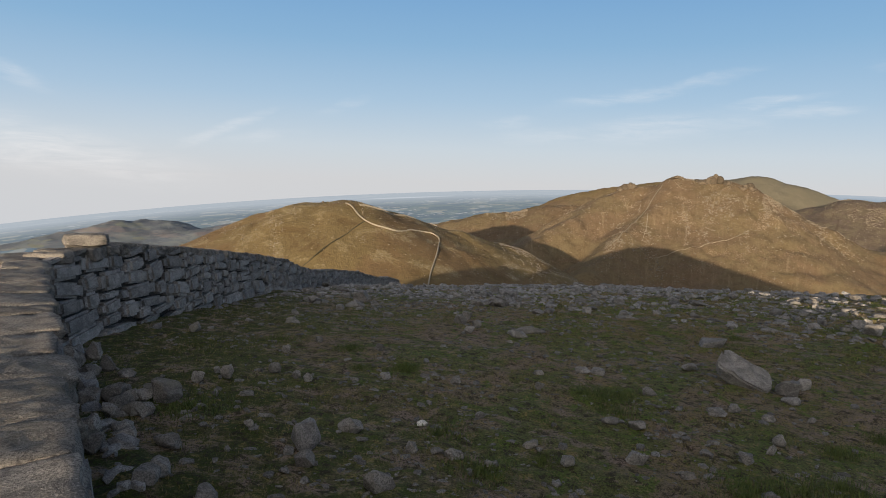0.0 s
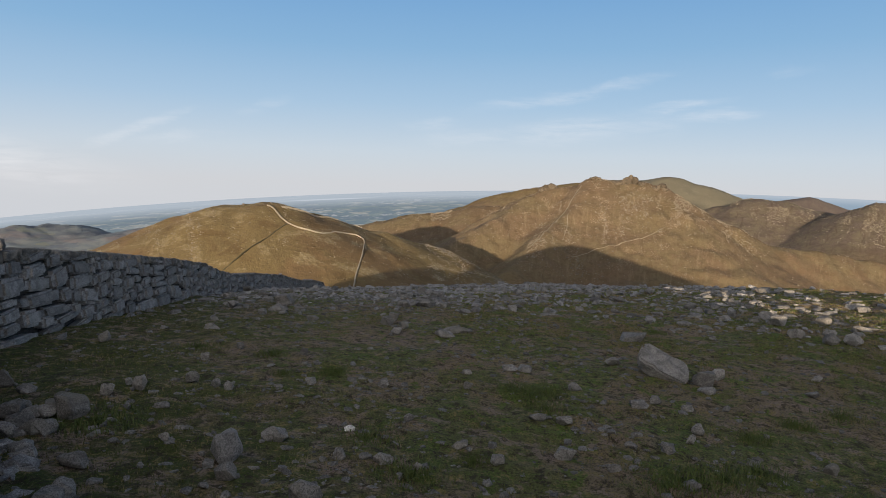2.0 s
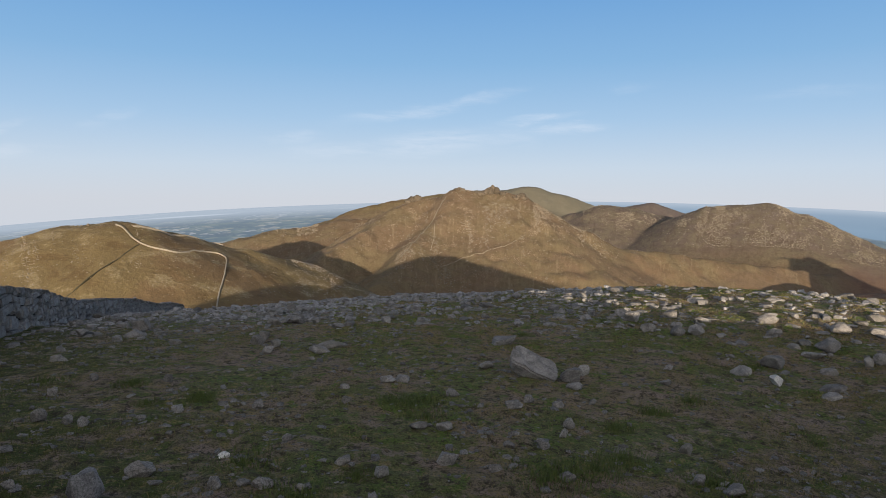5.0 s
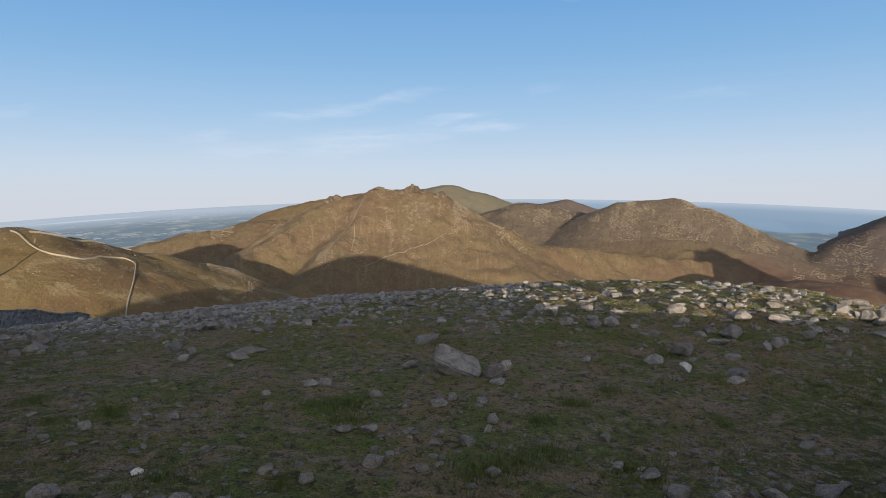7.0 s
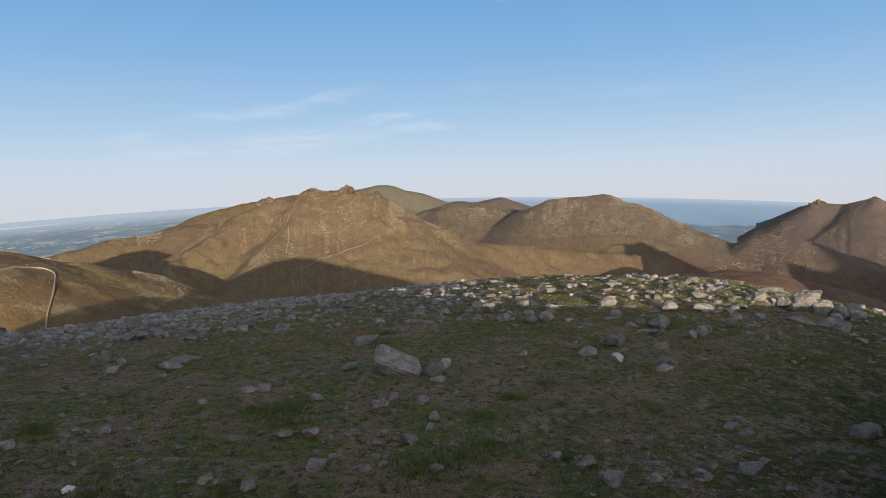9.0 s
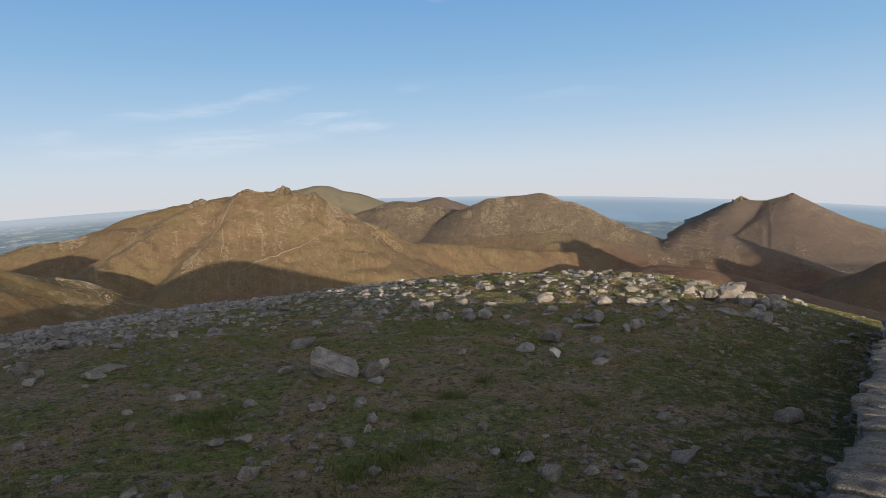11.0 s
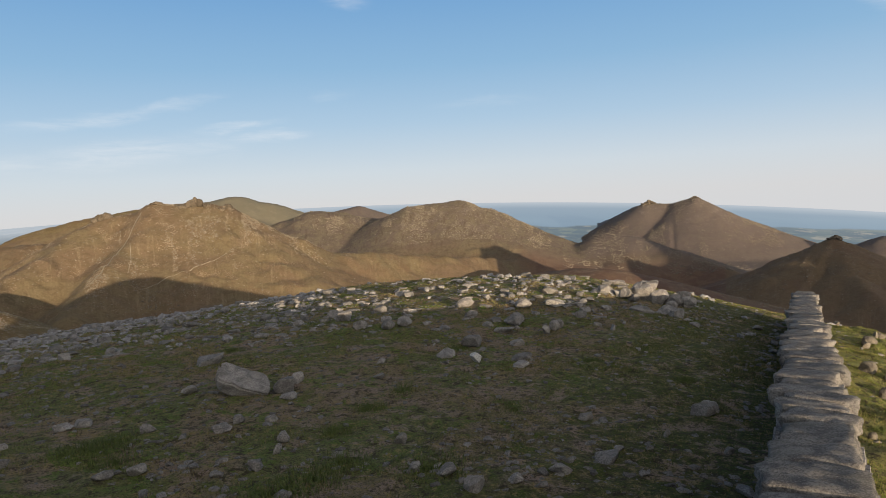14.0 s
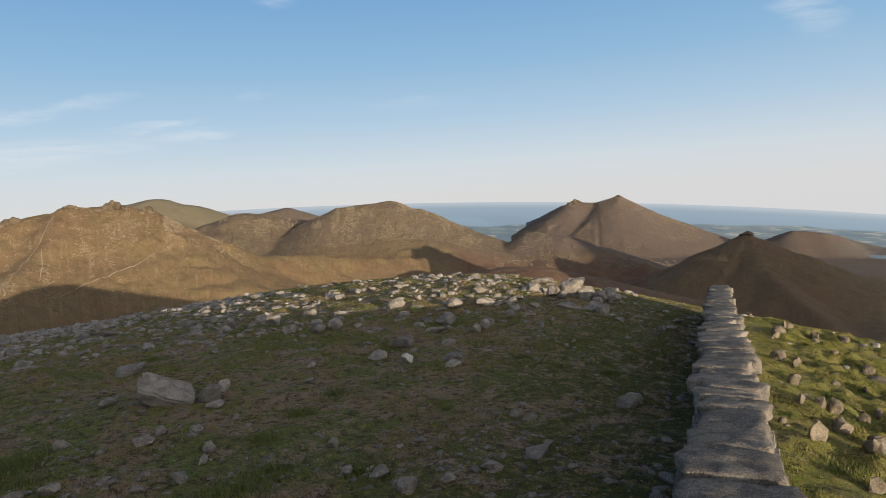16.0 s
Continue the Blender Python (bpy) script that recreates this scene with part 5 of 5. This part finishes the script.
# ---- grass ----
def grass_material():
    """Green and olive blades in patches, with straw among them."""
    m, n, l, s = material("grass_blades", 0.75)
    g = n.new("ShaderNodeNewGeometry")
    isle, g = g.outputs["Random Per Island"], g.outputs["Position"]
    wide_ = noise_tex(n, l, g, 0.45, 4, 0.55, 0.6)
    patch = noise_tex(n, l, g, 1.9, 7, 0.72, 0.4)
    col = mix(n, l, step(n, l, wide_, 0.46, 0.54), (0.115, 0.134, 0.032), (0.19, 0.16, 0.06))
    col = mix(n, l, step(n, l, patch, 0.47, 0.41), col, (0.098, 0.15, 0.026))
    col = mix(n, l, step(n, l, patch, 0.53, 0.6), col, (0.18, 0.13, 0.07))
    # blades carry the same painted wall shade as the turf
    green_attr = n.new("ShaderNodeAttribute")
    green_attr.attribute_name = "shade_green"
    col = mix(n, l, step(n, l, green_attr.outputs["Fac"], 0, 1), col, (0.055, 0.072, 0.014))
    col = mix(n, l, step(n, l, green_attr.outputs["Fac"], -0.2, -0.9, 0.7), col, (0.14, 0.16, 0.03))
    col = mix(n, l, step(n, l, isle, 0.78, 0.82), col, (0.22, 0.175, 0.085))
    col = mix(n, l, step(n, l, isle, 0.3, 0.26, 0.8), col, (0.065, 0.07, 0.018))
    l.new(col, s.inputs["Base Color"])
    return m


BLADES = grass_material()


def blades(name, label, x, y, tall, wide, seed):
    """Short bent blades, one triangle each, rooted at x, y."""
    g = np.random.default_rng(seed)
    z, k = ground_at(x, y), len(x)
    a, lean = g.uniform(0, 6.28, k), g.uniform(0.2, 1.2, k)
    tall, wide = g.uniform(*tall, k), g.uniform(*wide, k) * (1 + np.hypot(x, y) / 20)
    px, py = np.cos(a), np.sin(a)
    foot = np.stack([x, y, z - 0.01], -1)
    side = np.stack([-py * wide, px * wide, 0 * a], -1)
    tip = foot + np.stack([px * np.sin(lean) * tall, py * np.sin(lean) * tall, np.cos(lean) * tall + 0.01], -1)
    verts = np.stack([foot - side, foot + side, tip], 1).reshape(-1, 3)
    tris = np.arange(3 * k, dtype=np.int32).reshape(-1, 3)
    me = add_mesh(name, verts, tris, BLADES, False)
    green_attr = me.attributes.new("shade_green", "FLOAT", "POINT")
    green_attr.data.foreach_set("value", np.repeat(shade_green(x, y), 3).astype(np.float32))
    tagged(new(name, me), label, "grass", kind="stuff")


def sown(count, low, high, inner, outer, seed, patchy=1.0):
    g = np.random.default_rng(seed)
    b, d = np.radians(g.uniform(low, high, count)), inner + (outer - inner) * g.random(count) ** 0.8
    x, y = d * np.sin(b), d * np.cos(b)
    keep = lattice(x / 0.8, y / 0.8, 44) + 0.6 * lattice(x / 0.25, y / 0.25, 45) > g.uniform(-0.7, 1.3, count) * patchy
    return x[keep], y[keep]


blades("grass", "short dull green and straw grass blades", *sown(420000, -31, 74, 3.5, 22, 3), (0.02, 0.06), (0.002, 0.005), 4)
blades("knoll_grass", "sunlit olive grass between the stones of the knoll", *sown(430000, 8, 72, 14, 36, 5), (0.025, 0.065), (0.003, 0.006), 6)
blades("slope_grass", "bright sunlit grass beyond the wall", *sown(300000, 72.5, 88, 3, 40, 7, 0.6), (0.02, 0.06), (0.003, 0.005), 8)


def tuft(seed, count=800):
    """A low clump of dark rushes and bilberry leaves, its root at z = 0."""
    g = np.random.default_rng(seed)
    a, d = g.uniform(0, 6.28, count), 0.42 * g.random(count) ** 1.1
    x, y = d * np.cos(a), d * np.sin(a)
    out, tall = g.uniform(0, 6.28, count), g.uniform(0.03, 0.085, count)
    lean, wide = g.uniform(0.1, 1.0, count), g.uniform(0.002, 0.0045, count)
    px, py = np.cos(out), np.sin(out)
    foot = np.stack([x, y, 0 * x - 0.02], -1)
    side = np.stack([-py * wide, px * wide, 0 * x], -1)
    tip = foot + np.stack([px * np.sin(lean) * tall, py * np.sin(lean) * tall, np.cos(lean) * tall + 0.02], -1)
    half = (foot + tip) / 2 + np.stack([0 * x, 0 * x, tall * 0.15], -1)
    verts = np.stack([foot - side * 0.6, foot + side * 0.6, half + side, half - side, tip], 1).reshape(-1, 3)
    o = 5 * np.arange(count)[:, None]
    tris = np.concatenate([o + np.array(t) for t in ((0, 1, 2), (0, 2, 3), (3, 2, 4))])
    return add_mesh("grass_tuft", verts, tris, LEAVES, False)


LEAVES, n, l, s = material("dark_leaves", 0.6)
l.new(mix(n, l, n.new("ShaderNodeNewGeometry").outputs["Random Per Island"], (0.045, 0.068, 0.018), (0.105, 0.135, 0.036)), s.inputs["Base Color"])
TUFTS = [tuft(900 + k) for k in range(5)]
verts, tris, k = [], [], 0
for x, y, size in ((-0.7, 11.2, 1.0), (3.0, 10.5, 1.7), (-0.1, 8.0, 2.4), (5.5, 8.6, 1.4), (0.4, 6.8, 2.0), (-1.5, 11.0, 1.0), (-3.4, 13.1, 1.7), (-3.4, 8.1, 2.4), (-1.9, 12.4, 1.4), (2.6, 10.2, 2.0), (-0.7, 11.0, 1.0), (2.3, 10.3, 1.7), (3.4, 6.8, 2.4), (6.7, 9.3, 1.4), (2.7, 9.5, 2.0), (1.2, 7.4, 1.0), (4.8, 7.3, 1.7), (11.0, 17.7, 2.4), (7.6, 16.5, 1.4), (7.9, 9.8, 2.0), (12.9, 6.7, 1.0), (3.6, 7.1, 1.7), (5.5, 6.4, 2.4), (6.8, 9.4, 1.4), (4.2, 7.0, 2.0), (12.7, 8.8, 1.0), (8.5, 7.5, 1.7), (11.1, 12.0, 2.4), (15.8, 3.2, 1.4), (10.5, 2.0, 2.0), (13.0, 3.3, 1.0), (21.3, 3.5, 1.7)):
    me, a = TUFTS[dice.randrange(5)], dice.uniform(0, 6.28)
    co, tri = np.empty(len(me.vertices) * 3, np.float32), np.empty(len(me.polygons) * 3, np.int32)
    me.vertices.foreach_get("co", co), me.loops.foreach_get("vertex_index", tri)
    c, q = math.cos(a) * size * 0.6, math.sin(a) * size * 0.6
    verts.append(co.reshape(-1, 3) @ np.array(((c, -q, 0), (q, c, 0), (0, 0, 1.0))).T + np.array((x, y, float(ground_at(x, y)))))
    tris.append(tri.reshape(-1, 3) + k)
    k += len(me.vertices)
tagged(new("turf_tufts", add_mesh("turf_tufts", np.concatenate(verts), np.concatenate(tris), LEAVES, False)), "dark green tufts of rushes and bilberry in the turf", "plants", kind="stuff")
